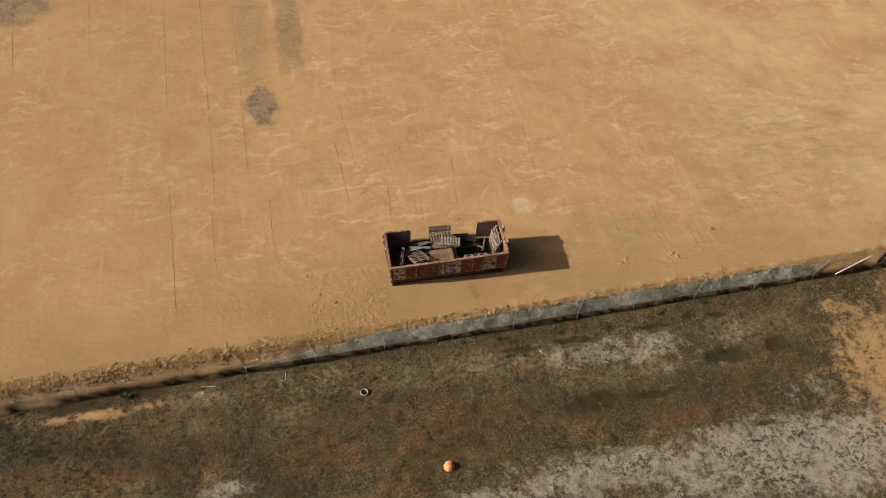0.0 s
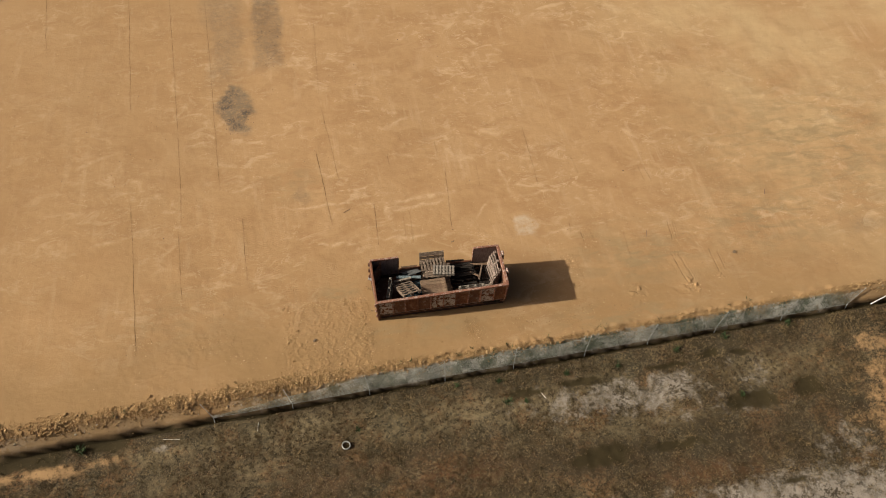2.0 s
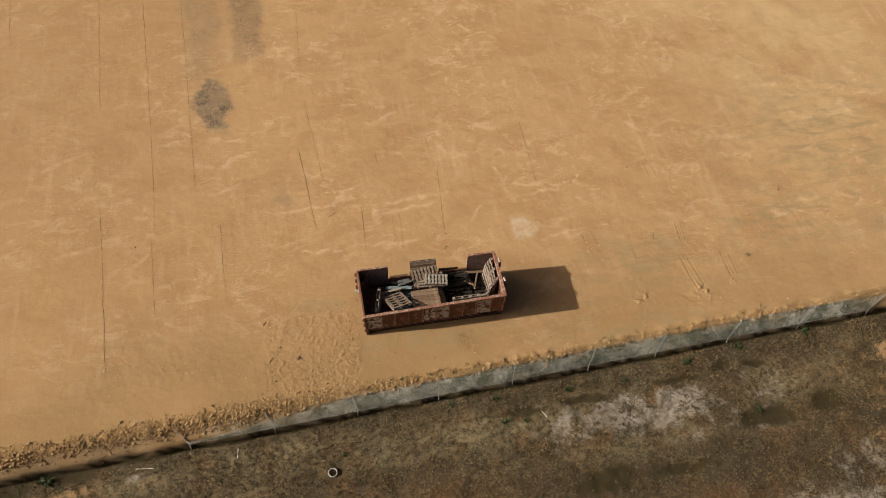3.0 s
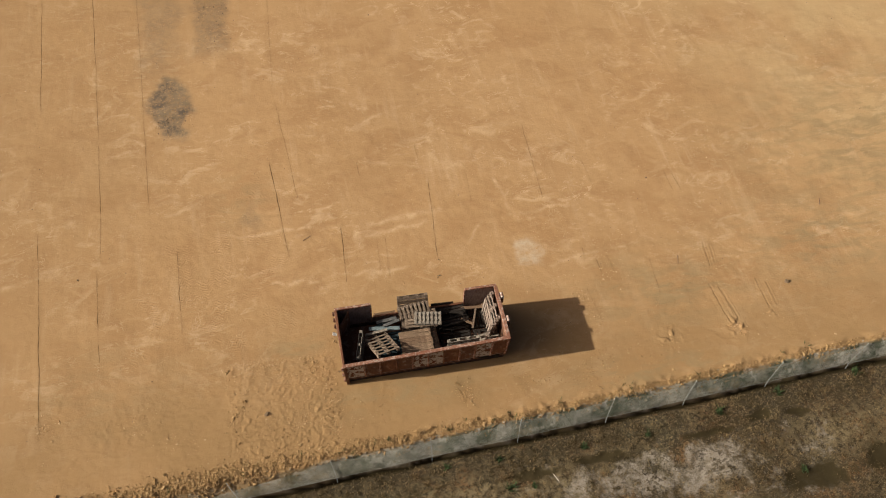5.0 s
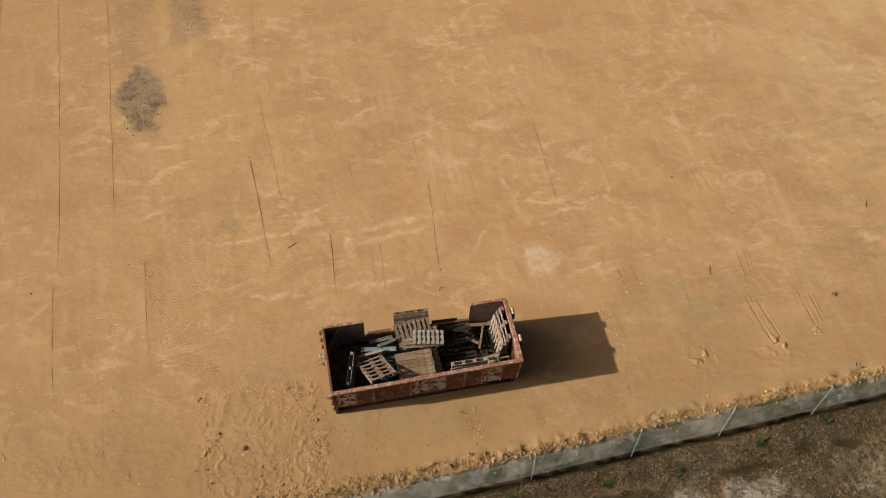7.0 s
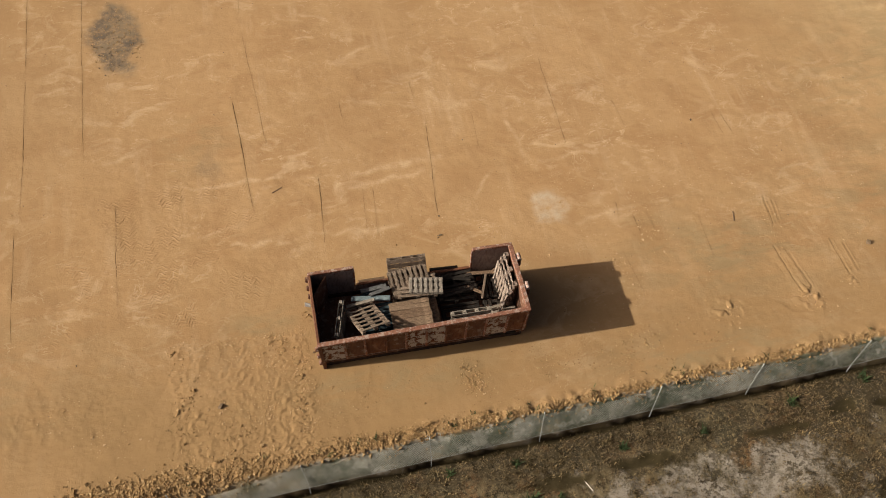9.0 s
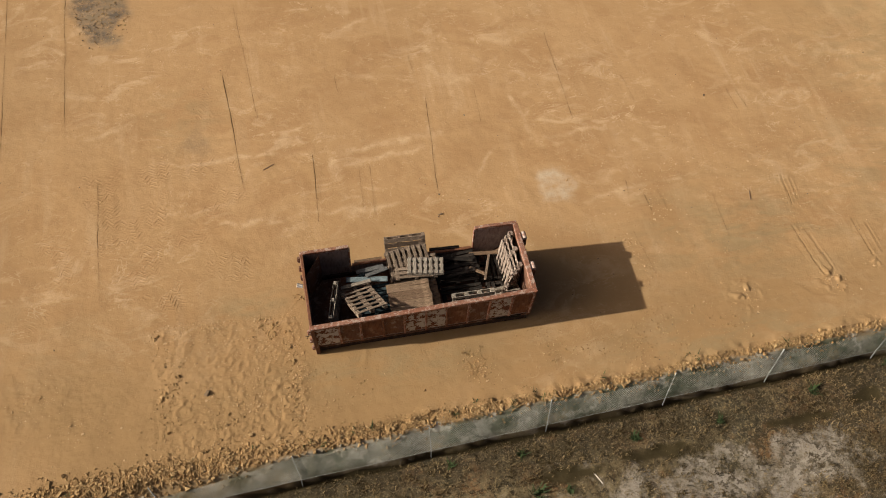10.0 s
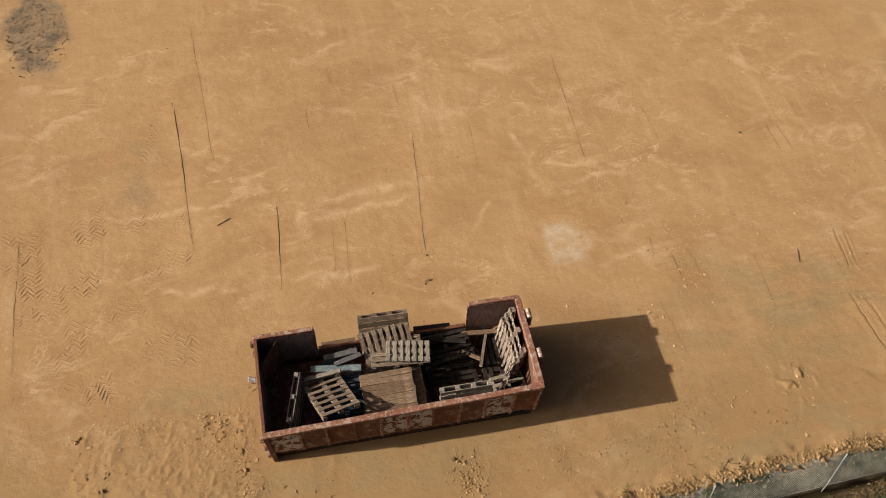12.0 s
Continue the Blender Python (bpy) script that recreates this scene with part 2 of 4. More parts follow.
LUG = rust_material("pale pinkish worn paint", (0.42, 0.27, 0.21), (0.3, 0.15, 0.1), (0.55, 0.45, 0.39), 0.8, 8, 0.45)
INSIDE = rust_material("dull brown inner steel", (0.27, 0.2, 0.175), (0.22, 0.15, 0.125), (0.33, 0.27, 0.235), 0.4, 3, 0.6)
CHASSIS = rust_material("near-black steel", (0.03, 0.02, 0.015), (0.05, 0.025, 0.016), (0.08, 0.05, 0.035), 0.4, 5, 0.58)


def steel_material():
    g = Mat("galvanised steel", 0.6, 0.1)
    return g.done(g.mix(g.noise(12, 4), (0.3, 0.31, 0.3), (0.46, 0.46, 0.44)), g.noise(30, 3), 0.2, 0.004)


def mesh_material():
    """Woven wire mesh: diamonds of wire, open between."""
    g = Mat("galvanised wire mesh", 0.6, 0.0)
    xyz = g.t.nodes.new("ShaderNodeSeparateXYZ")
    g.t.links.new(g.co, xyz.inputs[0])
    u, w = xyz.outputs["X"], g.math("MULTIPLY", xyz.outputs["Z"], 1.25)
    lines = []
    for sign in ("ADD", "SUBTRACT"):
        f = g.math("FRACT", g.math("MULTIPLY", g.math(sign, u, w), 17.0))
        lines.append(g.math("LESS_THAN", g.math("ABSOLUTE", g.math("SUBTRACT", f, 0.5)), 0.1))
    wire = g.math("MAXIMUM", lines[0], lines[1])
    # dust and dried growth caught in the mesh
    dust = g.ramp(g.noise(3.5, 7, 0.75), (0.5, 0), (0.6, 0.4))
    g.put(g.b.inputs["Alpha"], g.math("MAXIMUM", wire, dust))
    col = g.mix(g.ramp(g.noise(0.9, 5, 0.7), (0.4, 0), (0.6, 1)), (0.14, 0.16, 0.115), (0.52, 0.51, 0.44))
    return g.done(g.mix(dust, col, g.mix(g.ramp(g.noise(0.5, 3), (0.42, 0), (0.58, 1)), (0.36, 0.32, 0.24), (0.2, 0.2, 0.15))))


STEEL = steel_material()
WIRE = mesh_material()


def plain(name, a, b, scale=8.0, rough=0.7):
    g = Mat(name, rough)
    return g.done(g.mix(g.ramp(g.noise(scale, 5), (0.35, 0), (0.65, 1)), a, b), g.noise(scale * 5, 4), 0.3, 0.01)


# ---- mesh helpers ----
def box(bm, x0, y0, z0, x1, y1, z1, bevel=0.0, m=None):
    """Adds a box between two corners, its edges bevelled."""
    r = bmesh.ops.create_cube(bm, size=1)
    place = Matrix.Translation(((x0 + x1) / 2, (y0 + y1) / 2, (z0 + z1) / 2)) @ Matrix.Diagonal((x1 - x0, y1 - y0, z1 - z0, 1))
    bmesh.ops.transform(bm, matrix=place, verts=r["verts"])
    verts = set(r["verts"])
    if bevel:
        edges = [e for e in bm.edges if e.verts[0] in verts and e.verts[1] in verts]
        b = bmesh.ops.bevel(bm, geom=edges, offset=bevel, segments=1, affect="EDGES")
        verts = {v for v in verts if v.is_valid} | set(b["verts"])
    if m is not None:
        bmesh.ops.transform(bm, matrix=m, verts=list(verts))
    return bm


def tube(bm, a, b, r, n=10, caps=True):
    """Adds a round bar from a to b."""
    a, b = Vector(a), Vector(b)
    q = (b - a).to_track_quat("Z", "Y").to_matrix().to_4x4()
    c = bmesh.ops.create_cone(bm, cap_ends=caps, segments=n, radius1=r, radius2=r, depth=(b - a).length)
    bmesh.ops.transform(bm, matrix=Matrix.Translation((a + b) / 2) @ q, verts=c["verts"])
    return bm


def mesh_of(name, bm, material):
    me = bpy.data.meshes.new(name)
    bm.to_mesh(me)
    bm.free()
    me.materials.append(material)
    return me


def part(name, bm, material, parent, label="", m=None):
    ob = new(name, bm if isinstance(bm, bpy.types.Mesh) else mesh_of(name, bm, material))
    ob.parent = parent
    if m is not None:
        ob.matrix_local = m
    return tagged(ob, label)


def thing(name, label, category, m=None, group="", kind=""):
    ob = new(name)
    ob.empty_display_size = 0.1
    if m is not None:
        ob.matrix_world = m
    return tagged(ob, label, category, group, kind)


def single(name, bm, material, label, category, m=None, group="", kind=""):
    ob = new(name, mesh_of(name, bm, material))
    if m is not None:
        ob.matrix_world = m
    return tagged(ob, label, category, group, kind)


def raw_mesh(name, verts, faces, material, smooth=False):
    """A mesh from arrays: verts (n, 3) and faces (m, k), all faces of one size."""
    me = bpy.data.meshes.new(name)
    k = faces.shape[1]
    me.vertices.add(len(verts))
    me.vertices.foreach_set("co", np.ascontiguousarray(verts, np.float32).ravel())
    me.loops.add(faces.size)
    me.loops.foreach_set("vertex_index", np.ascontiguousarray(faces, np.int32).ravel())
    me.polygons.add(len(faces))
    me.polygons.foreach_set("loop_start", np.arange(0, faces.size, k, dtype=np.int32))
    me.polygons.foreach_set("use_smooth", np.full(len(faces), smooth))
    me.update(calc_edges=True)
    me.materials.append(material)
    return me


# ---- the lie of the land ----
LOW = -0.87


def fence_y(x):
    return -3.02 + 0.047 * np.clip(x, -60, 60)


def smooth(a, b, v):
    t = np.clip((v - a) / (b - a), 0, 1)
    return t * t * (3 - 2 * t)


def value_noise(x, y, scale, seed):
    """Smooth noise between -1 and 1."""
    table = np.random.RandomState(seed).uniform(-1, 1, (256, 256))
    u, v = x * scale, y * scale
    i, j = np.floor(u).astype(int), np.floor(v).astype(int)
    f, g = u - i, v - j
    f, g = f * f * (3 - 2 * f), g * g * (3 - 2 * g)
    a, b = table[i % 256, j % 256], table[(i + 1) % 256, j % 256]
    c, d = table[i % 256, (j + 1) % 256], table[(i + 1) % 256, (j + 1) % 256]
    return (a * (1 - f) + b * f) * (1 - g) + (c * (1 - f) + d * f) * g


def fractal(x, y, scale, seed, octaves=4):
    return sum(value_noise(x, y, scale * 2.03 ** o, seed + o) * 0.55 ** o for o in range(octaves))


def line_distance(x, y, x0, y0, x1, y1):
    dx, dy = x1 - x0, y1 - y0
    t = ((x - x0) * dx + (y - y0) * dy) / (dx * dx + dy * dy)
    c = np.clip(t, 0, 1)
    side = ((x - x0) * dy - (y - y0) * dx) / math.hypot(dx, dy)
    return np.hypot(x - x0 - c * dx, y - y0 - c * dy), t, side


# edges that the roller left, nearly straight, running away from the fence: x, y to x, y and height
CREASES = [
    (-22.95, 29.7, -21.8, 21.1, 0.04), (-17.7, 29.0, -17.1, 22.3, 0.04), (-12.57, 28.3, -11.94, 16.2, 0.03),
    (-10.05, 28.0, -9.3, 14.0, 0.035), (-9.3, 14.0, -9.06, 7.6, 0.035), (-7.8, 27.0, -7.1, 9.5, 0.03), (-1.1, 22.9, -1.33, 16.3, 0.02),
    (-1.3, 15.1, -0.86, 9.3, 0.035), (-1.9, 11.6, -1.5, 6.25, 0.07), (-11.65, 9.4, -11.0, -0.14, 0.04), (0.76, 7.4, 0.64, 4.5, 0.045),
    (4.9, 9.4, 4.5, 5.1, 0.04), (9.8, 12.0, 9.63, 7.5, 0.035), (-6.0, 7.3, -5.9, 3.4, 0.04), (2.2, 6.6, 2.1, 4.9, 0.02),
    (15.18, 1.9, 15.42, -0.1, 0.09), (15.5, 1.75, 15.7, 0.05, 0.09), (15.0, 1.2, 15.22, 0.2, 0.03), (17.2, 1.85, 17.2, 0.4, 0.045),
    (17.55, 1.6, 17.6, 0.5, 0.035), (15.72, 3.95, 15.57, 2.7, 0.04), (15.37, 8.0, 15.45, 6.9, 0.04), (15.7, 7.9, 15.8, 6.9, 0.03),
    (10.56, 4.6, 10.5, 4.0, 0.04), (10.98, 3.9, 11.0, 3.2, 0.08), (11.5, 4.0, 11.55, 3.2, 0.03), (13.2, 3.6, 13.1, 1.9, 0.025),
    (10.2, 2.6, 10.35, 0.9, 0.03), (-9.2, 6.9, -9.0, 2.5, 0.03), (6.6, 9.5, 6.5, 7.8, 0.025), (11.9, 9.3, 12.0, 7.9, 0.025),
    (2.54, 6.6, 2.42, 4.56, 0.03), (1.92, 10.85, 1.96, 10.0, 0.03), (4.66, 11.45, 4.67, 10.6, 0.03),
]
# patches of tyre tread: x, y, half length along x, half width, turn, height
TREADS = [
    (-4.25, 7.4, 0.5, 0.62, 4, 0.03), (-2.9, 7.3, 0.62, 0.36, 7, 0.03), (-2.1, 6.6, 0.57, 0.72, 6, 0.034), (-2.44, 5.6, 0.27, 0.3, 14, 0.03),
    (-4.3, 5.85, 0.38, 0.56, -4, 0.034), (-2.55, 10.1, 0.3, 0.85, -14, 0.026), (-0.36, 5.98, 0.3, 0.36, 20, 0.032), (-5.85, 6.2, 0.55, 1.3, 2, 0.03),
    (-5.2, 5.2, 0.6, 0.36, 9, 0.026), (-4.93, 3.25, 0.44, 0.5, 10, 0.024), (-3.97, 2.7, 0.36, 0.5, 24, 0.028), (-2.2, 3.5, 0.74, 0.5, -8, 0.024),
    (-4.36, 4.1, 0.26, 0.65, 3, 0.022), (-3.3, 4.7, 0.8, 0.28, 8, 0.018), (-7.6, 2.6, 0.3, 0.5, 0, 0.02), (-7.2, 4.6, 0.4, 0.9, 12, 0.018),
    (-4.0, 22.5, 0.75, 3.6, 0, 0.045), (-2.9, 19.6, 0.3, 1.8, 0, 0.025),
]
# pale seams where the roller's passes overlap: x, y to x, y, half width
SEAMS = [
    (-4.2, 7.85, 0.6, 7.4, 0.09), (0.6, 7.4, 5.1, 7.5, 0.13), (1.8, 6.8, 4.3, 7.06, 0.1), (-2.3, 4.97, 3.4, 4.8, 0.08), (-6.3, 9.3, -4.7, 9.65, 0.08),
    (5.85, 9.6, 5.75, 8.4, 0.14), (5.95, 9.65, 6.6, 9.95, 0.1), (6.5, 9.9, 7.8, 10.9, 0.07), (7.88, 9.9, 7.9, 7.4, 0.1), (7.9, 7.4, 8.3, 6.4, 0.1),
    (5.4, 5.2, 6.7, 6.65, 0.08), (2.3, 10.9, 4.6, 10.2, 0.09), (2.5, 13.3, 4.3, 13.9, 0.1), (8.2, 6.6, 11.1, 6.9, 0.08), (-15.6, 6.0, -11.5, 6.8, 0.12),
    (-5.1, 1.5, -0.3, 1.3, 0.05), (-14.6, 12.1, -12.6, 13.0, 0.12), (9.0, 3.9, 12.6, 4.4, 0.06), (4.55, 5.0, 4.7, 9.3, 0.05), (-9.0, 3.0, -6.6, 3.2, 0.08),
]
# hollows with dark soil in the old ground: x, y, half sizes
HOLLOWS = [(15.5, -3.6, 0.42, 0.2), (17.0, -3.75, 0.5, 0.17), (13.2, -3.95, 0.9, 0.16), (8.9, -4.15, 0.9, 0.2), (6.4, -4.3, 0.8, 0.2), (8.9, -7.9, 1.1, 0.42), (12.3, -7.9, 1.1, 0.2), (16.5, -6.3, 1.2, 0.4), (19.3, -6.0, 0.6, 0.5), (-15.5, -4.3, 1.4, 0.35), (-12.4, -4.05, 1.0, 0.3), (16.9, -10.3, 0.5, 0.14)]
# pale bare earth: x, y, half sizes, strength
BARE = [(13.0, -4.9, 2.2, 0.9, 0.75), (10.5, -5.2, 5.5, 1.3, 0.68), (15.0, -6.4, 5.0, 1.0, 0.4), (16.8, -5.0, 3.0, 1.2, 0.45), (18.0, -12.3, 9.0, 2.6, 1.1), (9.0, -11.6, 6.5, 1.4, 0.95), (2.6, -12.3, 3.0, 1.0, 0.9), (-8.8, -9.8, 1.3, 0.5, 1.0), (-8.0, -11.3, 3.0, 0.6, 0.5), (-9.9, -4.5, 0.6, 0.25, 0.8), (8.0, -4.7, 2.4, 0.7, 0.4), (20.0, -8.9, 2.0, 1.5, 0.5), (4.0, -5.0, 2.0, 0.8, 0.25), (2.0, -30.0, 40.0, 12.0, 0.7)]
# growth of another colour on the old ground: red-brown, dark, straw
RUSTY = [(2.4, -7.8, 2.2, 0.8), (0.5, -9.6, 2.6, 1.0), (-4.6, -8.5, 3.0, 0.8, 0.7), (-13.6, -8.2, 1.6, 0.6), (-17.3, -7.9, 1.8, 0.7), (13.0, -9.3, 3.0, 0.6, 0.7), (-1.0, -7.0, 3.5, 0.7, 0.5)]
PEATY = [(-11.3, -7.4, 3.5, 1.1), (-5.8, -10.3, 1.6, 0.8), (-17.0, -6.6, 3.0, 0.8), (9.1, -8.1, 3.2, 0.8), (16.2, -8.0, 3.4, 0.7), (21.0, -7.4, 1.6, 1.4), (13.6, -6.9, 1.5, 0.4), (4.5, -9.2, 2.5, 0.6, 0.8), (-2.6, -3.7, 9.0, 0.35, 0.7), (1.0, -6.3, 3.0, 0.6, 0.6), (19.3, -9.1, 1.4, 0.8)]
STRAW = [(-10.1, -4.8, 2.2, 0.5), (-4.3, -4.6, 4.5, 0.9), (4.2, -4.8, 5.0, 0.9), (1.0, -5.4, 4.0, 0.5, 0.7), (-7.0, -6.2, 3.5, 0.9, 0.7), (18.3, -4.8, 2.6, 0.9), (11.0, -6.6, 4.0, 0.5, 0.7), (-16.0, -9.6, 4.0, 1.0, 0.6)]
# sand spilled over the old ground
SPILL = [(-14.6, -4.95, 1.5, 0.4, 1.0), (-16.7, -5.0, 0.9, 0.3, 0.9), (-12.2, -4.75, 0.9, 0.28, 0.9), (24.6, -8.2, 3.2, 5.0, 1.0), (23.6, -4.2, 1.8, 1.1, 0.7), (21.4, -8.5, 1.5, 1.5, 0.4), (30.0, -9.0, 6.0, 8.0, 1.0), (-9.5, -9.0, 0.6, 0.4, 0.5), (-13.0, -8.9, 0.8, 0.4, 0.5)]


def bumps(x, y, blobs):
    out = np.zeros_like(x)
    for bx, by, rx, ry, *k in blobs:
        out = np.maximum(out, (k[0] if k else 1.0) * np.exp(-((x - bx) / rx) ** 2 - ((y - by) / ry) ** 2))
    return out


def land(x, y):
    """Height and surface kinds of the ground at arrays x, y."""
    d = y - fence_y(x) + 0.05 * value_noise(x, y * 0, 1.1, 5)
    slump = smooth(0.5, -6.0, x) * (0.75 + 0.25 * value_noise(x, y * 0, 0.5, 9)) + 0.8 * smooth(21.5, 24.5, x)
    slump = np.clip(slump, 0, 1)
    # the bank: an upright toe, then a laid-back slope; slumped where the fill ran over the fence
    steep = 0.40 * smooth(-0.22, -0.17, d) + 0.60 * np.clip((d + 0.17) / 0.42, 0, 1)
    soft = 0.34 * smooth(-0.24, -0.18, d) + 0.22 * smooth(-0.24, -0.05, d) + 0.44 * smooth(-0.2, 0.5, d)
    rise = steep * (1 - slump) + soft * slump
    z = LOW + (0 - LOW) * rise
    low = 1 - smooth(-0.2, -0.15, d)
    up = smooth(0.15, 0.5, d)
    bank = (1 - low) * (1 - smooth(0.2, 0.34, d + 0.05 * value_noise(x, y, 2.0, 3))) * (1 - slump)
    # crest of loose clods along the edge
    crest = np.exp(-((d - 0.46) / 0.24) ** 2)
    z = z + crest * (0.05 + 0.05 * fractal(x, y, 2.5, 21, 3)) * up
    # platform: faint waves, creases, treads
    flat = up * (1 - 0.4 * crest)
    z = z + flat * (0.03 * fractal(x, y, 0.16, 31, 3) + 0.006 * fractal(x, y, 1.3, 41, 3))
    vein = 0.5 * np.exp(-(fractal(x, y * 1.3, 0.42, 33, 3) / 0.09) ** 2) * np.clip(0.3 + fractal(x, y, 0.2, 36, 2), 0, 1)
    z = z + up * 0.014 * vein + up * 0.002 * fractal(x, y, 3.3, 38, 2)
    rough = smooth(-4.9, -4.0, x) * smooth(0.0, -0.5, x) * smooth(-2.8, -2.2, y) * smooth(1.8, 1.3, y) + 0.6 * np.exp(-((x + 8) / 2.6) ** 2 - ((y + 0.4) / 1.2) ** 2)
    z = z + up * rough * 0.006 * fractal(x, y, 4.0, 39, 3)
    ripple = smooth(17, 26, x + 0.4 * y) * up
    z = z + ripple * 0.014 * fractal(x, y, 0.9, 47, 3)
    crease_shade = np.zeros_like(x)
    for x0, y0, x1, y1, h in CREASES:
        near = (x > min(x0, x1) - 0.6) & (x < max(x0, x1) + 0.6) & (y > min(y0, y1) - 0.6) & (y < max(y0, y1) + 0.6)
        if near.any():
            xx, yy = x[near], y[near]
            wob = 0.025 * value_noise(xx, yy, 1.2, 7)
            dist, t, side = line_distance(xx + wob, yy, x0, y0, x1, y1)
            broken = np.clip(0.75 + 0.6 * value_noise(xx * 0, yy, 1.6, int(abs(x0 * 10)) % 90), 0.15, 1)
            crease_shade[near] = np.maximum(crease_shade[near], broken * min(1, h / 0.045) * np.exp(-((dist) / 0.035) ** 2))
    seam = np.zeros_like(x)
    for x0, y0, x1, y1, w in SEAMS:
        near = (x > min(x0, x1) - 0.6) & (x < max(x0, x1) + 0.6) & (y > min(y0, y1) - 0.6) & (y < max(y0, y1) + 0.6)
        if near.any():
            xx, yy = x[near], y[near]
            dist, t, side = line_distance(xx + 0.16 * fractal(xx, yy, 0.9, 43, 3), yy + 0.16 * fractal(xx, yy, 0.9, 53, 3), x0, y0, x1, y1)
            seam[near] = np.maximum(seam[near], np.clip(0.7 + 0.8 * fractal(xx, yy, 0.8, 63, 2), 0, 1) * np.exp(-(dist / w) ** 2))
    # old ground: lumpy
    z = z + low * (0.04 * fractal(x, y, 0.35, 51, 3) + 0.014 * fractal(x, y, 2.1, 61, 4))
    hollow_and_shade = bumps(x + 0.12 * value_noise(x, y, 3, 71), y + 0.08 * value_noise(x, y, 3, 72), HOLLOWS) * low
    hollow_and_shade = np.maximum(hollow_and_shade, np.exp(-((d + 0.26) / 0.1) ** 2) * low * np.clip(0.95 + 0.12 * value_noise(x, y, 1.1, 73), 0, 1))
    z = z - 0.09 * hollow_and_shade
    spill = bumps(x, y, SPILL)
    z = z + 0.06 * spill * low
    out = {
        "low": low, "bank": bank, "slump": slump * (1 - low), "crease_shade": crease_shade, "hollow_and_shade": smooth(0.12, 0.5, hollow_and_shade + 0.22 * fractal(x, y, 1.6, 74, 3) * smooth(0.02, 0.2, hollow_and_shade)), "spill": spill, "bare": bumps(x, y, BARE), "rusty": bumps(x, y, RUSTY), "peaty": bumps(x, y, PEATY), "straw": bumps(x, y, STRAW),
        "stain_and_shadow": np.clip(np.maximum.reduce([
            smooth(1.02, 0.6, np.hypot((x + 6.15 + 0.12 * (y - 15.5)) / (0.82 + 0.45 * smooth(13.6, 16.5, y)), (y - 15.5) / 2.3) + 0.22 * fractal(x, y, 1.3, 81, 3)),
            0.42 * smooth(1.25, 0.3, np.abs(x + 6.6) / 1.25 + 0.3 * fractal(x, y, 0.8, 82, 3)) * smooth(16.5, 20, y),
            0.55 * smooth(1.2, 0.6, np.abs(x + 4.0) / 0.9 + 0.25 * fractal(x, y, 1.1, 83, 3)) * smooth(18.2, 20, y),
            1.0 * smooth(1.15, 0.6, np.hypot((x + 23.5) / 4.6, (y - 28.6) / 2.0) + 0.25 * fractal(x, y, 0.5, 84, 2)),
            0.35 * smooth(1.1, 0.3, np.hypot((x - 26.0) / 1.6, (y - 2.2) / 0.9) + 0.4 * fractal(x, y, 0.9, 85, 3)),
            0.3 * smooth(1.1, 0.4, np.hypot((x + 2.9) / 0.5, (y - 8.7) / 0.9) + 0.4 * fractal(x, y, 1.9, 86, 3)),
        ]), 0, 1),
        "browner_sand": np.clip(np.maximum(0.95 * smooth(5.0, -2.0, y), 0.32 * smooth(-1.0, -12.0, x)) + 0.35 * fractal(x, y, 0.25, 97, 3) * smooth(7, 1, y), 0, 1),
        "seam": seam,
        "dull": np.clip(bumps(x, y, ((13.5, 2.0, 3.5, 1.8), (21.0, 3.5, 4.0, 2.5), (1.8, -0.7, 3.2, 0.6), (-1.5, 1.9, 1.3, 0.5), (26.0, 8.0, 6.0, 5.0), (11.5, -1.4, 4.0, 0.7), (-3.2, 9.5, 1.2, 1.4, 0.7), (-9.0, 1.5, 3.0, 2.0, 0.5))), 0, 1) * up,
        "pale": smooth(1.1, 0.55, np.hypot((x - 8.3) / 0.85, (y - 4.75) / 0.8) + 0.3 * fractal(x, y, 1.6, 91, 3)),
        "worn": 0.55 * smooth(20, 34, x + 0.45 * y) * np.clip(0.6 + 0.6 * fractal(x, y, 0.3, 95, 3), 0, 1) * up,
    }
    return z, out


def spaced(*stretches):
    """Coordinates with a step of its own for each stretch (from, to, step)."""
    cuts = [np.arange(a, b, s) for a, b, s in stretches]
    return np.concatenate([*cuts, [stretches[-1][1]]])


def build_ground():
    far = np.array([45, 52, 65, 90, 140, 230, 400, 750, 1500])
    gx = np.concatenate([-far[::-1] + 10, spaced((-34, -24, 0.5), (-24, -13, 0.11), (-13, 18, 0.062), (18, 30, 0.11), (30, 44, 0.25)), far + 5])
    gy = np.concatenate([-far[::-1] + 20, spaced((-24, -16, 0.4), (-16, -4, 0.12), (-4, -1, 0.05), (-1, 10, 0.085), (10, 18, 0.12), (18, 32, 0.17), (32, 42, 0.6)), far])
    X, Y = np.meshgrid(gx, gy)
    x, y = X.ravel(), Y.ravel()
    z, kinds = land(x, y)
    n, m = len(gx), len(gy)
    i = np.arange(n * m).reshape(m, n)
    faces = np.stack([i[:-1, :-1].ravel(), i[:-1, 1:].ravel(), i[1:, 1:].ravel(), i[1:, :-1].ravel()], 1)
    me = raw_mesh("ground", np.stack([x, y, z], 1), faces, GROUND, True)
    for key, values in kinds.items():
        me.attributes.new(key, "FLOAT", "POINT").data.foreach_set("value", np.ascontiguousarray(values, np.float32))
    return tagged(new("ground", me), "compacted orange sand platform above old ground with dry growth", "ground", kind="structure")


GROUND_SHEET = build_ground()


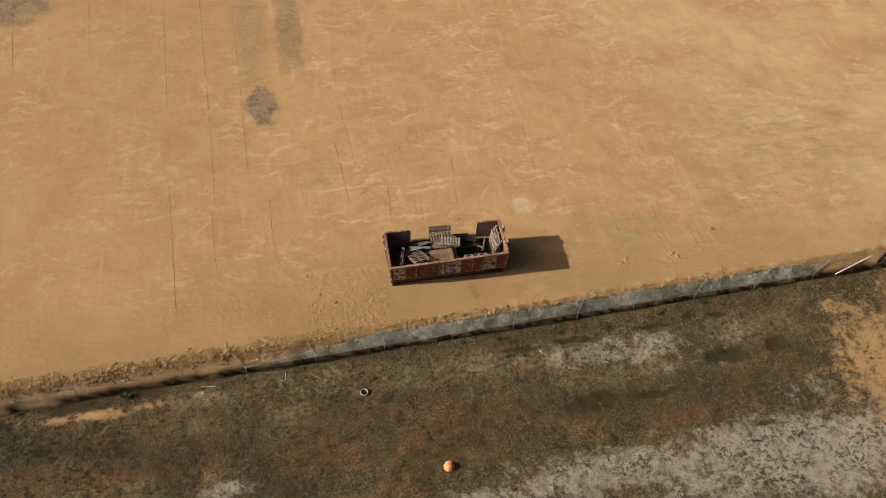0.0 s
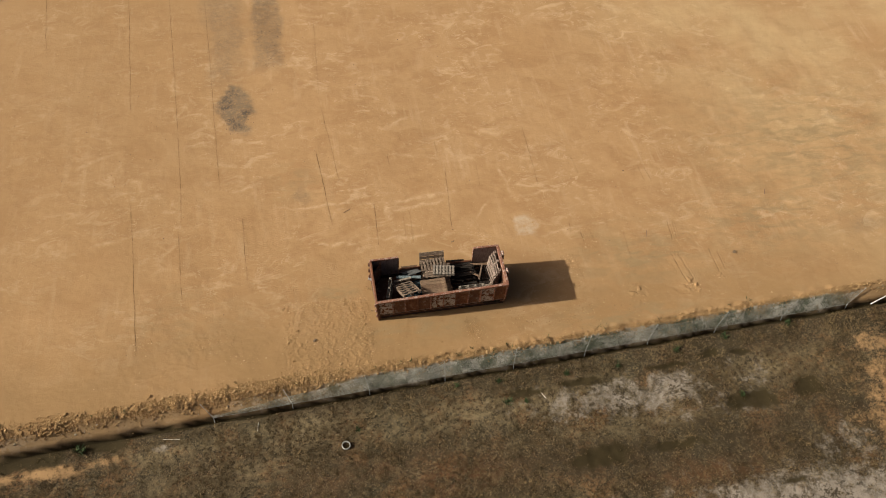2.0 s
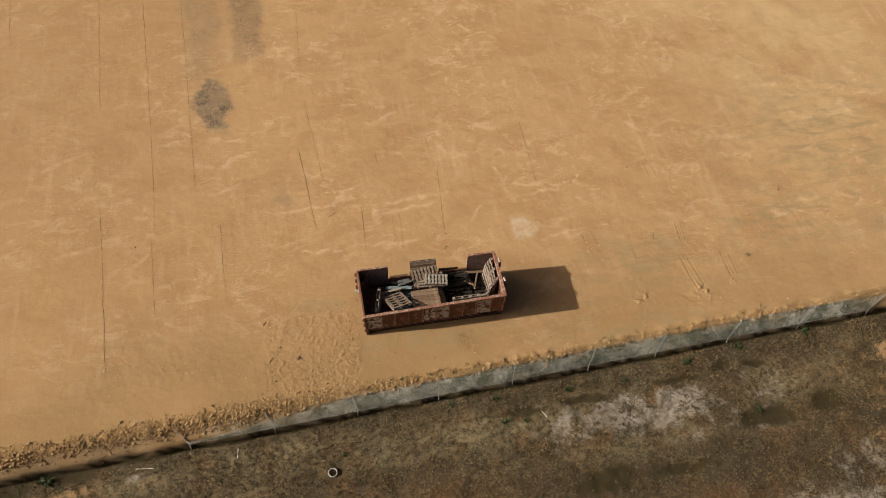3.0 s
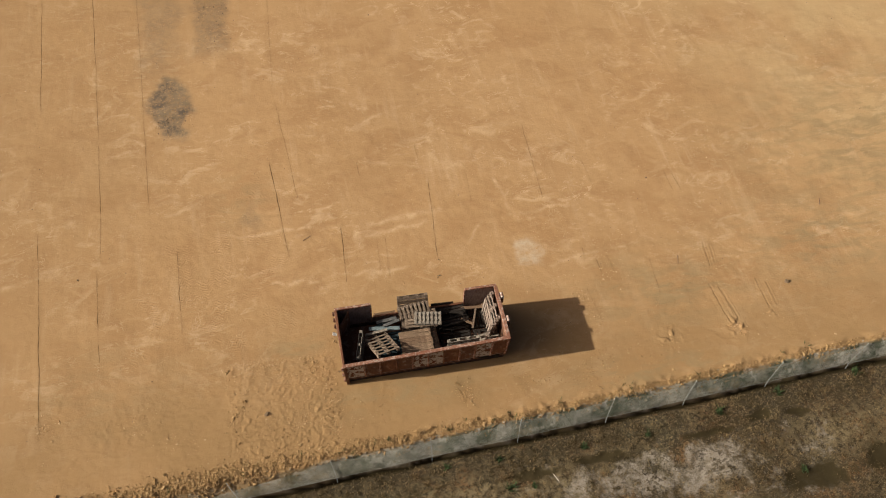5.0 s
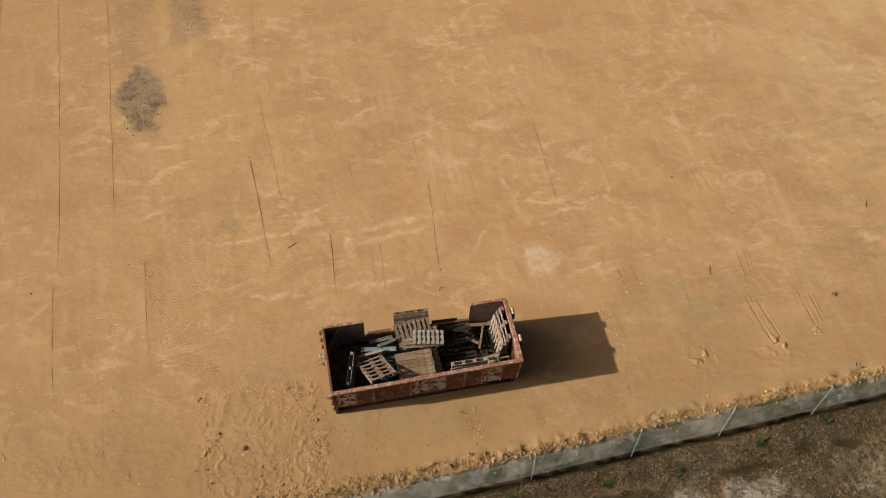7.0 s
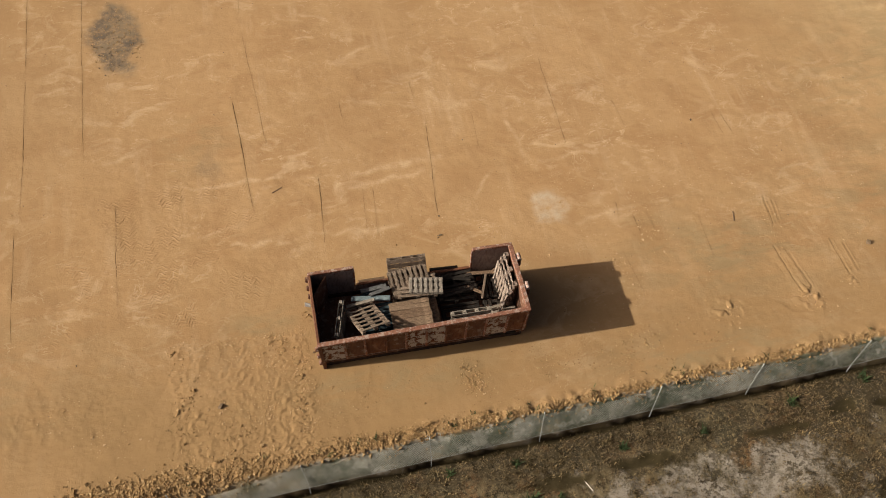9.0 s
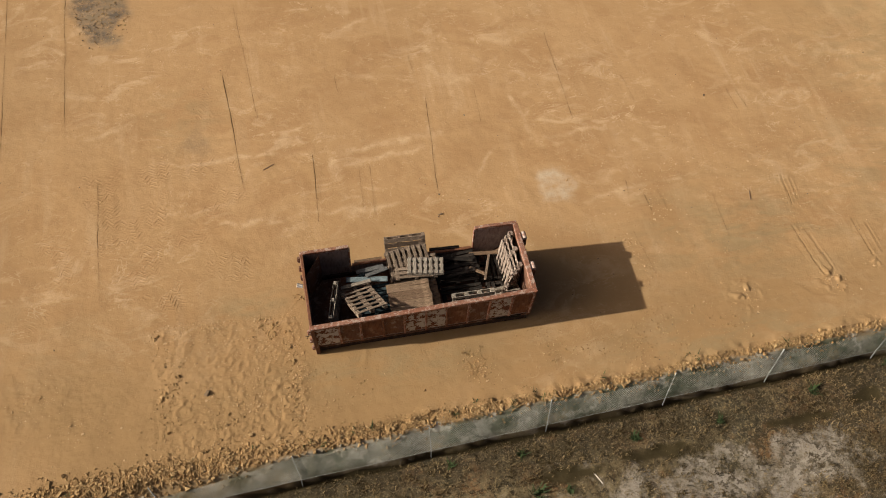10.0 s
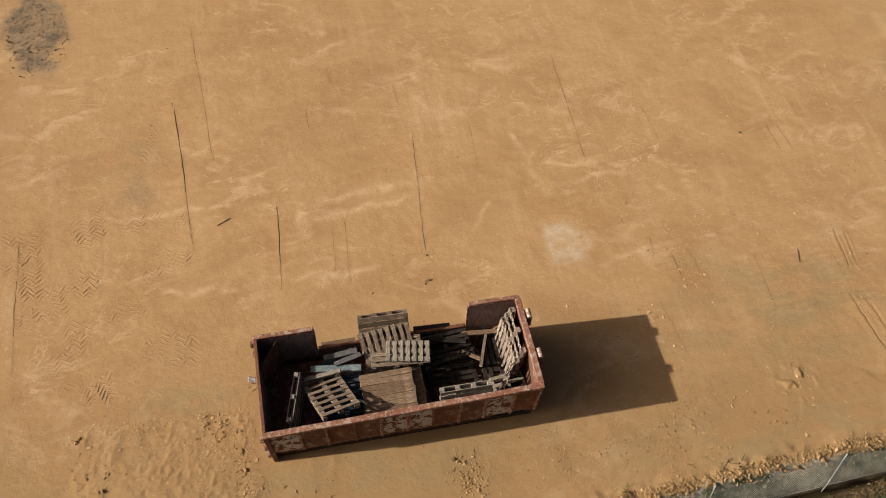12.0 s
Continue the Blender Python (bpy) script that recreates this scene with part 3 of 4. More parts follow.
def detail_patch(name, x0, x1, y0, y1, step, relief, label):
    """A finely divided piece of the platform's surface that carries small relief; it dips under the ground at its rim."""
    gx, gy = np.arange(x0, x1, step), np.arange(y0, y1, step)
    X, Y = np.meshgrid(gx, gy)
    x, y = X.ravel(), Y.ravel()
    z, kinds = land(x, y)
    fade = smooth(0, 0.6, x - x0) * smooth(0, 0.6, x1 - x) * smooth(0, 0.6, y - y0) * smooth(0, 0.6, y1 - y)
    fade *= smooth(0.45, 0.6, y - fence_y(x))
    z = z + relief(x, y) * fade + 0.0025 - 0.007 * (1 - fade)
    n, m = len(gx), len(gy)
    i = np.arange(n * m).reshape(m, n)
    faces = np.stack([i[:-1, :-1].ravel(), i[:-1, 1:].ravel(), i[1:, 1:].ravel(), i[1:, :-1].ravel()], 1)
    me = raw_mesh(name, np.stack([x, y, z], 1), faces, GROUND, True)
    for key, values in kinds.items():
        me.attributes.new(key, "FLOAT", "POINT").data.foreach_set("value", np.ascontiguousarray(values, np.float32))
    return tagged(new(name, me), label, "ground", kind="structure")


def treads(x, y):
    z = np.zeros_like(x)
    for tx, ty, hx, hy, turn, h in TREADS:
        xx, yy = x - tx, y - ty
        c, s_ = math.cos(radians(turn)), math.sin(radians(turn))
        u, v = xx * c + yy * s_, -xx * s_ + yy * c
        u, v = u + 0.06 * fractal(x, y, 2.1, 161, 3), v + 0.06 * fractal(x, y, 1.9, 163, 3)
        inside = smooth(1.1, 0.8, np.abs(u) / hx + 0.35 * fractal(xx, yy, 1.5, 11, 3)) * smooth(1.1, 0.8, np.abs(v) / hy + 0.35 * fractal(xx, yy, 1.7, 12, 3))
        zig = np.abs((u + 9) % 0.36 - 0.18) - 0.09
        lug = np.abs(((v + zig * 0.85 + 0.03 * fractal(x, y, 2.6, 15, 3)) / 0.135) % 1 - 0.5) * 2
        pad = smooth(0.2, 0.5, lug)
        z += inside * h * 0.85 * (0.45 - pad) * np.clip(0.55 + 1.7 * fractal(x, y, 2.3, 14, 3), 0.0, 1)
    return z


def rubble_relief(x, y):
    lump = np.clip(fractal(x, y, 5.5, 171, 4), 0, 1)
    where = smooth(-4.5, -4.0, x) * smooth(-0.15, -0.5, x) * smooth(1.65, 1.4, y) + 0.5 * np.exp(-((x + 7.6) / 2.2) ** 2 - ((y + 0.3) / 1.0) ** 2)
    where = where * np.clip(0.75 + 0.7 * fractal(x, y, 1.1, 177, 3), 0, 1)
    return where * (0.018 * lump + 0.02 * np.clip(fractal(x, y, 11, 175, 2), 0, 1))


def gouges(x, y):
    z = np.zeros_like(x)
    for gx0, ya, yb, bend in ((15.2, 2.0, 0.0, 0.22), (15.42, 1.9, 0.05, 0.2), (15.62, 1.6, 0.1, 0.18), (17.2, 1.9, 0.4, 0.05), (17.55, 1.7, 0.5, 0.05), (15.7, 4.0, 2.7, -0.12), (15.95, 3.8, 2.9, -0.1)):
        t = np.clip((ya - y) / (ya - yb), 0, 1)
        off = x - gx0 - bend * t + 0.02 * value_noise(x * 0, y, 3, int(gx0 * 7) % 80)
        run = smooth(-0.05, 0.2, (ya - y) / (ya - yb)) * smooth(1.06, 0.95, (ya - y) / (ya - yb))
        z += 0.3 * run * (0.035 * np.exp(-((off + 0.05) / 0.035) ** 2) - 0.035 * np.exp(-(off / 0.035) ** 2) + 0.02 * np.exp(-((off - 0.06) / 0.03) ** 2))
    for cx, cy, r in ((15.6, -0.15, 0.38), (12.75, -0.25, 0.42), (17.35, 0.25, 0.25)):
        z += np.exp(-((x - cx) / r) ** 2 - ((y - cy) / r) ** 2) * 0.07 * np.clip(fractal(x, y, 4.5, 181, 3), 0, 1)
    return z


detail_patch("tread_prints", -8.4, 0.5, 1.8, 8.6, 0.022, treads, "sand printed with tyre treads")
detail_patch("far_tread_prints", -5.2, -2.2, 17.2, 27.0, 0.05, treads, "dark stained sand printed with tyre treads")
detail_patch("side_tread_prints", -3.5, -1.7, 8.8, 11.4, 0.028, treads, "sand printed with tyre treads")
detail_patch("rough_field", -10.8, 0.35, -3.2, 2.3, 0.034, rubble_relief, "rough crumbly sand beside the container")
detail_patch("gouged_sand", 11.8, 18.5, -1.6, 4.8, 0.034, gouges, "sand gouged by a machine bucket")


def height(x, y):
    return land(np.atleast_1d(np.asarray(x, float)), np.atleast_1d(np.asarray(y, float)))[0]


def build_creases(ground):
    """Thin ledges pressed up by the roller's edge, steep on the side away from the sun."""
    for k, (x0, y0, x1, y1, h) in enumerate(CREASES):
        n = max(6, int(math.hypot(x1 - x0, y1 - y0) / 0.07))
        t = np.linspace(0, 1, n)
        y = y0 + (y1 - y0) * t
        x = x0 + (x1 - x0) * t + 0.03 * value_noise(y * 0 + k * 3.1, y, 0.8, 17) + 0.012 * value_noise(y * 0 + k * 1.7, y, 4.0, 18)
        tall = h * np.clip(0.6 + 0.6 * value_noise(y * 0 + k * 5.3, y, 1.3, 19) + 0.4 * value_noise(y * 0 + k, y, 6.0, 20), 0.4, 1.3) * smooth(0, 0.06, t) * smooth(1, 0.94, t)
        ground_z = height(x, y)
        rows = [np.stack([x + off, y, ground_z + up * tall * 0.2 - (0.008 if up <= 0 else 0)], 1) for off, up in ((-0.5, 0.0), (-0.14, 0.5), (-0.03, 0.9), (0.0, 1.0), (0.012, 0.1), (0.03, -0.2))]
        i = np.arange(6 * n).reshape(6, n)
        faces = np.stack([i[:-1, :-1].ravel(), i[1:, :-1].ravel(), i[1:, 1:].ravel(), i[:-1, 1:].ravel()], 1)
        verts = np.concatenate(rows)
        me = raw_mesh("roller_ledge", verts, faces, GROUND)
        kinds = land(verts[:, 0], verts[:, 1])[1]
        kinds["crease_shade"] = np.repeat((0.0, 0.0, 0.2, 1.0, 1.0, 0.3), n) * np.tile(np.clip(tall / 0.04, 0, 1), 6)
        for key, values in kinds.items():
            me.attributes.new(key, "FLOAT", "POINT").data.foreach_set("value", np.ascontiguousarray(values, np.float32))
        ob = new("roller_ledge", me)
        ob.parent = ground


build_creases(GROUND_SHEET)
rng = np.random.RandomState(4)


def lumps(name, x, y, size, material, label, category, sink=0.25, flat=0.75):
    """Many small angular lumps on the ground, as one mesh."""
    n = len(x)
    size = size * np.ones(n)
    cube = np.array([[a, b, c] for c in (-1, 1) for b in (-1, 1) for a in (-1, 1)], float) * 0.5
    quad = np.array([[0, 2, 3, 1], [4, 5, 7, 6], [0, 1, 5, 4], [2, 6, 7, 3], [0, 4, 6, 2], [1, 3, 7, 5]])
    v = cube[None] * (1 + 0.6 * rng.uniform(-1, 1, (n, 8, 3)))
    v[:, 4:, :2] *= rng.uniform(0.45, 0.9, (n, 1, 1))
    v *= size[:, None, None] * np.array([1, 1, flat]) * rng.uniform(0.75, 1.3, (n, 1, 3))
    a = rng.uniform(0, 2 * np.pi, n)
    c, s_ = np.cos(a)[:, None], np.sin(a)[:, None]
    vx, vy = v[..., 0] * c - v[..., 1] * s_, v[..., 0] * s_ + v[..., 1] * c
    z = height(x, y) + size * (0.5 * flat - sink)
    verts = np.stack([vx + x[:, None], vy + y[:, None], v[..., 2] + z[:, None]], 2).reshape(-1, 3)
    faces = (quad[None] + 8 * np.arange(n)[:, None, None]).reshape(-1, 4)
    return tagged(new(name, raw_mesh(name, verts, faces, material)), label, category, kind="stuff")


def scatter(n, x0, x1, y0, y1, keep):
    x, y = rng.uniform(x0, x1, n), rng.uniform(y0, y1, n)
    ok = rng.uniform(0, 1, n) < keep(x, y)
    return x[ok], y[ok]


# ---- roll-off container ----
L, W, H = 6.2, 2.5, 1.59
NOTCH0, NOTCH1, NOTCH_Z = 1.36, 4.97, 0.70
RIBS = [0.745, 1.33, 1.95, 2.55, 3.15, 3.74, 4.34, 4.93, 5.57]


def bent_rib(bm, x, y, z0, z1, out):
    """A pressed rib: flat face, slanted flanks and a chamfered foot; out is -1 or 1 along y."""
    w, d = 0.036, 0.066
    rows = []
    for z, k in ((z0, 0.15), (z0 + 0.07, 1.0), (z1, 1.0)):
        rows.append([bm.verts.new((x + dx, y + out * dy * k, z)) for dx, dy in ((-w, 0), (-w * 0.62, d), (w * 0.62, d), (w, 0))])
    for a, b in zip(rows, rows[1:]):
        for i in range(3):
            bm.faces.new((a[i], a[i + 1], b[i + 1], b[i]))
    bm.faces.new(rows[-1])
    bm.faces.new(rows[0][::-1])


def dented(bm, amount, seed):
    for v in bm.verts:
        p = v.co * 1.7 + Vector((seed, 0, 0))
        v.co += amount * noise.noise_vector(p)


def sheet(bm, x0, y0, z0, x1, y1, z1, nx, nz, thick):
    """A slightly buckled upright sheet from (x0, y0) to (x1, y1), with thickness towards the inside given as a vector."""
    grid = []
    for side in (0, 1):
        rows = []
        for j in range(nz + 1):
            row = []
            for i in range(nx + 1):
                u, v = i / nx, j / nz
                p = Vector((x0 + (x1 - x0) * u, y0 + (y1 - y0) * u, z0 + (z1 - z0) * v))
                bulge = 0.012 * math.sin(math.pi * u) * math.sin(math.pi * v) * noise.noise(Vector((x0 * 3, y0 * 2, 1.3)))
                row.append(bm.verts.new(p + Vector(thick) * (side + bulge / max(0.001, Vector(thick).length))))
            rows.append(row)
        grid.append(rows)
    for rows in grid:
        for a, b in zip(rows, rows[1:]):
            for i in range(nx):
                bm.faces.new((a[i], a[i + 1], b[i + 1], b[i]))
    a, b = grid
    for i in range(nx):
        bm.faces.new((a[0][i], b[0][i], b[0][i + 1], a[0][i + 1]))
        bm.faces.new((a[-1][i], a[-1][i + 1], b[-1][i + 1], b[-1][i]))
    for j in range(nz):
        bm.faces.new((a[j][0], a[j + 1][0], b[j + 1][0], b[j][0]))
        bm.faces.new((a[j][-1], b[j][-1], b[j + 1][-1], a[j + 1][-1]))
    bmesh.ops.recalc_face_normals(bm, faces=bm.faces[:])
    return bm


def build_container():
    c = thing("roll_off_container", "long open rusted steel container with flaking paint, loaded with pallets", "container")
    # floor and underframe
    part("floor_plate", box(bmesh.new(), 0.06, 0.12, 0.2, L - 0.06, W - 0.06, 0.25), RUST, c)
    for y in (0.62, 1.72):
        part("skid_beam", box(bmesh.new(), 0.05, y, -0.03, L - 0.1, y + 0.14, 0.2, 0.012), CHASSIS, c)
    part("floor_edge", sheet(bmesh.new(), 0.04, 0.13, -0.01, L - 0.02, 0.13, 0.47, 4, 2, (0, 0.01, 0)), CHASSIS, c)
    for i in range(11):
        x = 0.15 + i * 0.58
        part("cross_member", box(bmesh.new(), x, 0.12, 0.09, x + 0.06, W - 0.1, 0.199), CHASSIS, c)
    for x in (0.35, 5.6):
        for y in (0.8, 1.88):
            part("roller", tube(bmesh.new(), (x, y, 0.09), (x, y + 0.16, 0.09), 0.1, 16), CHASSIS, c)
    # side facing the fence: panels between pressed ribs
    cuts = [0.0, *RIBS, L]
    kinds = [RUST_WHITE, RUST, RUST_ORANGE, RUST, RUST_WHITE, RUST_WHITE, RUST_ORANGE, RUST, RUST_WHITE, RUST_ORANGE]
    words = ["rust-brown panel with flaked white paint", "", "orange-rusted panel", "", "rusted panel with a large flaked white patch", "rusted panel with white paint remains", "orange-rusted panel", "", "white painted panel pitted with rust", "orange-rusted panel"]
    for a, b, material, word in zip(cuts, cuts[1:], kinds, words):
        part("side_panel", sheet(bmesh.new(), a, 0.045, 0.47, b, 0.045, H - 0.09, 5, 5, (0, 0.012, 0)), material, c, word)
        part("inner_lining", sheet(bmesh.new(), a, 0.062, 0.4, b, 0.062, H - 0.09, 3, 3, (0, 0.006, 0)), INSIDE, c)
    for x in [*RIBS, L - 0.05]:
        bm = bmesh.new()
        bent_rib(bm, x, 0.045, 0.42, H - 0.09, -1)
        part("rib", bm, RUST_ORANGE if x in (1.95, 3.74) else RIM, c)
    part("bottom_rail", box(bmesh.new(), 0.03, 0.0685, 0.42, L, 0.2, 0.56), CHASSIS, c)
    # far side with the lowered middle
    for a, b, top in ((0, NOTCH0, H - 0.09), (NOTCH0, NOTCH1, NOTCH_Z - 0.05), (NOTCH1, L, H - 0.09)):
        part("side_panel", sheet(bmesh.new(), a, W - 0.045, 0.36, b, W - 0.045, top, 6, 5, (0, -0.012, 0)), RUST, c)
        part("inner_lining", sheet(bmesh.new(), a, W - 0.062, 0.26, b, W - 0.062, top, 6, 4, (0, -0.006, 0)), INSIDE, c)
    for x in [0.4, 0.9, 1.95, 2.55, 3.15, 3.74, 4.34, 5.3, 5.75]:
        bm = bmesh.new()
        bent_rib(bm, x, W - 0.045, 0.45, (NOTCH_Z - 0.05) if NOTCH0 < x < NOTCH1 else H - 0.09, 1)
        part("rib", bm, RUST, c)
    part("bottom_rail", box(bmesh.new(), 0, W - 0.13, 0.2, L, W - 0.03, 0.38, 0.015), CHASSIS, c)
    # top rims of square tube
    def rim(name, x0, y0, x1, y1, z0, z1, material=RIM, word=""):
        bm = box(bmesh.new(), x0, y0, z0, x1, y1, z1, 0.012)
        bmesh.ops.subdivide_edges(bm, edges=[e for e in bm.edges if e.calc_length() > 0.5], cuts=12)
        dented(bm, 0.012, x0 + y1)
        part(name, bm, material, c, word)
    rim("top_rim", 0.0, -0.045, L, 0.098, H - 0.09, H, RIM, "worn pinkish-white top rim")
    rim("top_rim", L - 0.125, 0.1, L + 0.015, W - 0.1, H - 0.1, H - 0.003, RIM, "worn pinkish-white top rim")
    rim("top_rim", 0.0, 0.1, 0.085, W - 0.1, H - 0.09, H - 0.003, RUST_ORANGE)
    rim("top_rim", 0.0, W - 0.098, NOTCH0, W + 0.01, H - 0.09, H, RIM)
    rim("top_rim", NOTCH1, W - 0.098, L, W + 0.01, H - 0.09, H, RIM)
    rim("notch_rail", NOTCH0 + 0.05, W - 0.09, NOTCH1 - 0.05, W + 0.005, NOTCH_Z - 0.05, NOTCH_Z, RUST_ORANGE, "rusted rail of the lowered side")
    for x in (NOTCH0, NOTCH1):
        part("jamb", box(bmesh.new(), x - 0.025, W - 0.075, 0.36, x + 0.025, W, H - 0.09, 0.008), RIM, c)
    # ends
    part("end_panel", sheet(bmesh.new(), L - 0.05, 0.06, 0.26, L - 0.05, W - 0.06, H - 0.1, 6, 5, (-0.012, 0, 0)), RUST, c)
    part("inner_lining", sheet(bmesh.new(), L - 0.066, 0.07, 0.26, L - 0.066, W - 0.07, H - 0.1, 6, 4, (-0.006, 0, 0)), RUST, c)
    for y in (0.45, 1.2, 1.95):
        part("end_rib", box(bmesh.new(), L - 0.05, y, 0.3, L + 0.02, y + 0.09, H - 0.1, 0.012), RUST, c)
    for y in (0.86, 1.95):
        bm = tube(bmesh.new(), (L + 0.1, y - 0.12, H - 0.06), (L + 0.1, y + 0.12, H - 0.06), 0.065, 16)
        box(bm, L + 0.0, y - 0.11, H - 0.3, L + 0.13, y + 0.11, H - 0.03, 0.04)
        lug = part("lifting_lug", bm, LUG, c, "pale worn lifting lug")
        for side in (-1, 1):
            part("cheek", box(bmesh.new(), L + 0.01, y + side * 0.14 - 0.012, H - 0.34, L + 0.15, y + side * 0.14 + 0.012, H - 0.08, 0.008), RUST, lug)
    for x0 in (0.05,):
        for y0, y1 in ((0.1, 1.2495), (1.2505, W - 0.1)):
            door = part("end_door", sheet(bmesh.new(), x0, y0, 0.28, x0, y1, H - 0.09, 4, 5, (0.012, 0, 0)), RUST, c)
            part("inner_lining", sheet(bmesh.new(), x0 + 0.016, y0, 0.28, x0 + 0.016, y1, H - 0.09, 3, 4, (0.006, 0, 0)), INSIDE, door)
            for z in (0.5, 0.95, 1.36):
                part("stiffener", box(bmesh.new(), -0.012, y0, z, 0.048, y1, z + 0.07, 0.01), RUST, door)
    part("end_sill", box(bmesh.new(), 0.0, 0.1, -0.02, 0.07, W - 0.1, 0.3, 0.012), CHASSIS, c)
    for y in (0.0, W - 0.1):
        post = part("corner_post", box(bmesh.new(), -0.02, y, 0.02, 0.1, y + 0.1, H - 0.09, 0.012), RUST, c)
        for z in (0.3, 0.75, 1.2):
            bm = tube(bmesh.new(), (-0.055, y + 0.05, z), (-0.055, y + 0.05, z + 0.2), 0.04, 10)
            box(bm, -0.1, y + 0.0, z + 0.05, 0.0, y + 0.1, z + 0.13, 0.01)
            part("hinge", bm, RIM if y == 0 else RUST, post, "worn hinge knuckle")
    part("corner_post", box(bmesh.new(), L - 0.09, 0.0, 0.38, L, 0.09, H - 0.1, 0.01), RUST_ORANGE, c)
    part("corner_post", box(bmesh.new(), L - 0.09, W - 0.09, 0.2, L, W, H - 0.1, 0.01), RUST, c)
    bm = bmesh.new()
    for k in range(5):
        a = k * 1.3
        tube(bm, (-0.04, 1.42 + 0.02 * k, H - 0.14 + 0.02 * math.sin(a)), (-0.17 - 0.02 * math.cos(a), 1.45 + 0.02 * k, H - 0.12 + 0.04 * math.cos(a)), 0.03, 7)
    part("latch", bm, plain("pale tied strap", (0.5, 0.48, 0.44), (0.7, 0.68, 0.64)), c, "pale strap tied round the door latch")
    bm = sheet(bmesh.new(), 0.09, 1.8, 0.26, 0.52, W - 0.085, 1.42, 3, 4, (0.006, -0.004, 0))
    part("corner_plate", bm, RUST, c, "rusted plate set across the corner")
    # years of loading have bent it: the far side and the end stand higher
    done = set()
    for ob in c.children_recursive:
        if ob.data.name in done:
            continue
        done.add(ob.data.name)
        for v in ob.data.vertices:
            u, w = v.co.x / L, v.co.y / W
            v.co.z *= (0.925 * (1 - u) + 1.055 * u) * (1 - w) + (1.04 * (1 - u) + 1.06 * u) * w
            v.co.x *= 1.007
            v.co.y = v.co.y * 0.975 + 0.035 * (1 - w)
            v.co.x += 0.1 * max(0.0, 1 - v.co.z / H) * (1 - 2 * u) * (1 - w)
    return c


build_container()


# ---- pallets ----
def board_mesh(length, width, thick, seed):
    """One sawn board along x with slightly uneven edges and broken corners."""
    r = random.Random(seed)
    bm = box(bmesh.new(), -length / 2, -width / 2, -thick / 2, length / 2, width / 2, thick / 2, 0.004)
    for v in bm.verts:
        v.co += Vector((r.uniform(-0.012, 0.012) if abs(v.co.x) > length / 2 - 0.01 else 0, r.uniform(-0.004, 0.004), r.uniform(-0.002, 0.002)))
    return bm


def make_pallet(length, width, slats, slat_width, material, label, along_width=False, missing=(), blocks=3, skids=False):
    """A flat pallet, its origin at the middle of its underside. Deck boards run along x and are spread over y, or the other way.
    With skids the bottom boards run the same way as the deck."""
    p = thing("pallet", label, "pallet", group="pallets in the container")
    t, b = 0.02, 0.085
    span, run = (width, length) if not along_width else (length, width)
    turn = pose(0, 0, 0, 0, 0, 90) if along_width else Matrix()
    deck = [mesh_of("deck_board", board_mesh(run, slat_width, t, 3 + k), material) for k in range(3)]
    low = mesh_of("bottom_board", board_mesh(run if skids else span, 0.1, t, 9), material)
    cross = mesh_of("stringer_board", board_mesh(span, 0.1, t, 10), material)
    block = mesh_of("block", box(bmesh.new(), -0.05, -0.07, -b / 2, 0.05, 0.07, b / 2, 0.004), material)
    r = random.Random(int(length * 100 + slats))
    for k in range(slats):
        if k in missing:
            continue
        y = -span / 2 + slat_width / 2 + k * (span - slat_width) / (slats - 1)
        part("deck_board", deck[k % 3], material, p, m=turn @ pose(r.uniform(-0.012, 0.012), y, 2.5 * t + b, r.uniform(-1, 1), 0, r.uniform(-0.9, 0.9)))
    rows = (-span / 2 + 0.05, 0, span / 2 - 0.05)
    if skids:
        for y in rows:
            part("bottom_board", low, material, p, m=turn @ pose(0, y, t / 2))
    for k in range(blocks):
        x = (-run / 2 + 0.05) + k * (run - 0.1) / (blocks - 1)
        if not skids:
            part("bottom_board", low, material, p, m=turn @ pose(x, 0, t / 2, 0, 0, 90))
        part("stringer_board", cross, material, p, m=turn @ pose(x, 0, 1.5 * t + b, 0, 0, 90))
        for y in rows:
            part("block", block, material, p, m=turn @ pose(x, y, t + b / 2))
    return p


THICK = 0.145
FLOOR = 0.25
euro = make_pallet(1.2, 0.8, 6, 0.095, WOOD, "weathered grey-brown slatted pallet lying flat on the stack")
slatted = make_pallet(1.2, 1.0, 8, 0.09, WOOD, "weathered grey-brown slatted pallet leaning on the stack", along_width=True)
askew = make_pallet(0.88, 1.28, 7, 0.092, WOOD, "weathered slatted pallet propped up against the rim from a low stack", blocks=3)
small = make_pallet(1.0, 0.5, 7, 0.085, WOOD_PALE, "small pale slatted pallet thrown on top of the stack", along_width=True)
solid = make_pallet(1.2, 1.05, 7, 0.147, WOOD_WARM, "brown close-boarded pallet in a stack")
dark = make_pallet(1.2, 0.8, 6, 0.1, WOOD_DARK, "near-black pallet at the bottom of the container", missing=(3,))
blue = make_pallet(1.0, 0.9, 7, 0.1, WOOD_BLUE, "faded blue-painted pallet in a low stack")
planked = make_pallet(1.18, 0.95, 6, 0.14, WOOD, "weathered close-boarded pallet standing steeply at the lowered side", blocks=4, skids=True)
pale_one = make_pallet(1.2, 0.97, 5, 0.1, WOOD_PALE, "pale dry pallet standing on its edge", skids=True)
framed = make_pallet(1.2, 0.8, 5, 0.1, WOOD_PALE, "pale pallet standing on its edge along the side", skids=True, blocks=4)
pinkish = make_pallet(1.2, 1.05, 7, 0.1, WOOD_PINK, "pale pinkish pallet leaning against the end wall", along_width=True, skids=True)


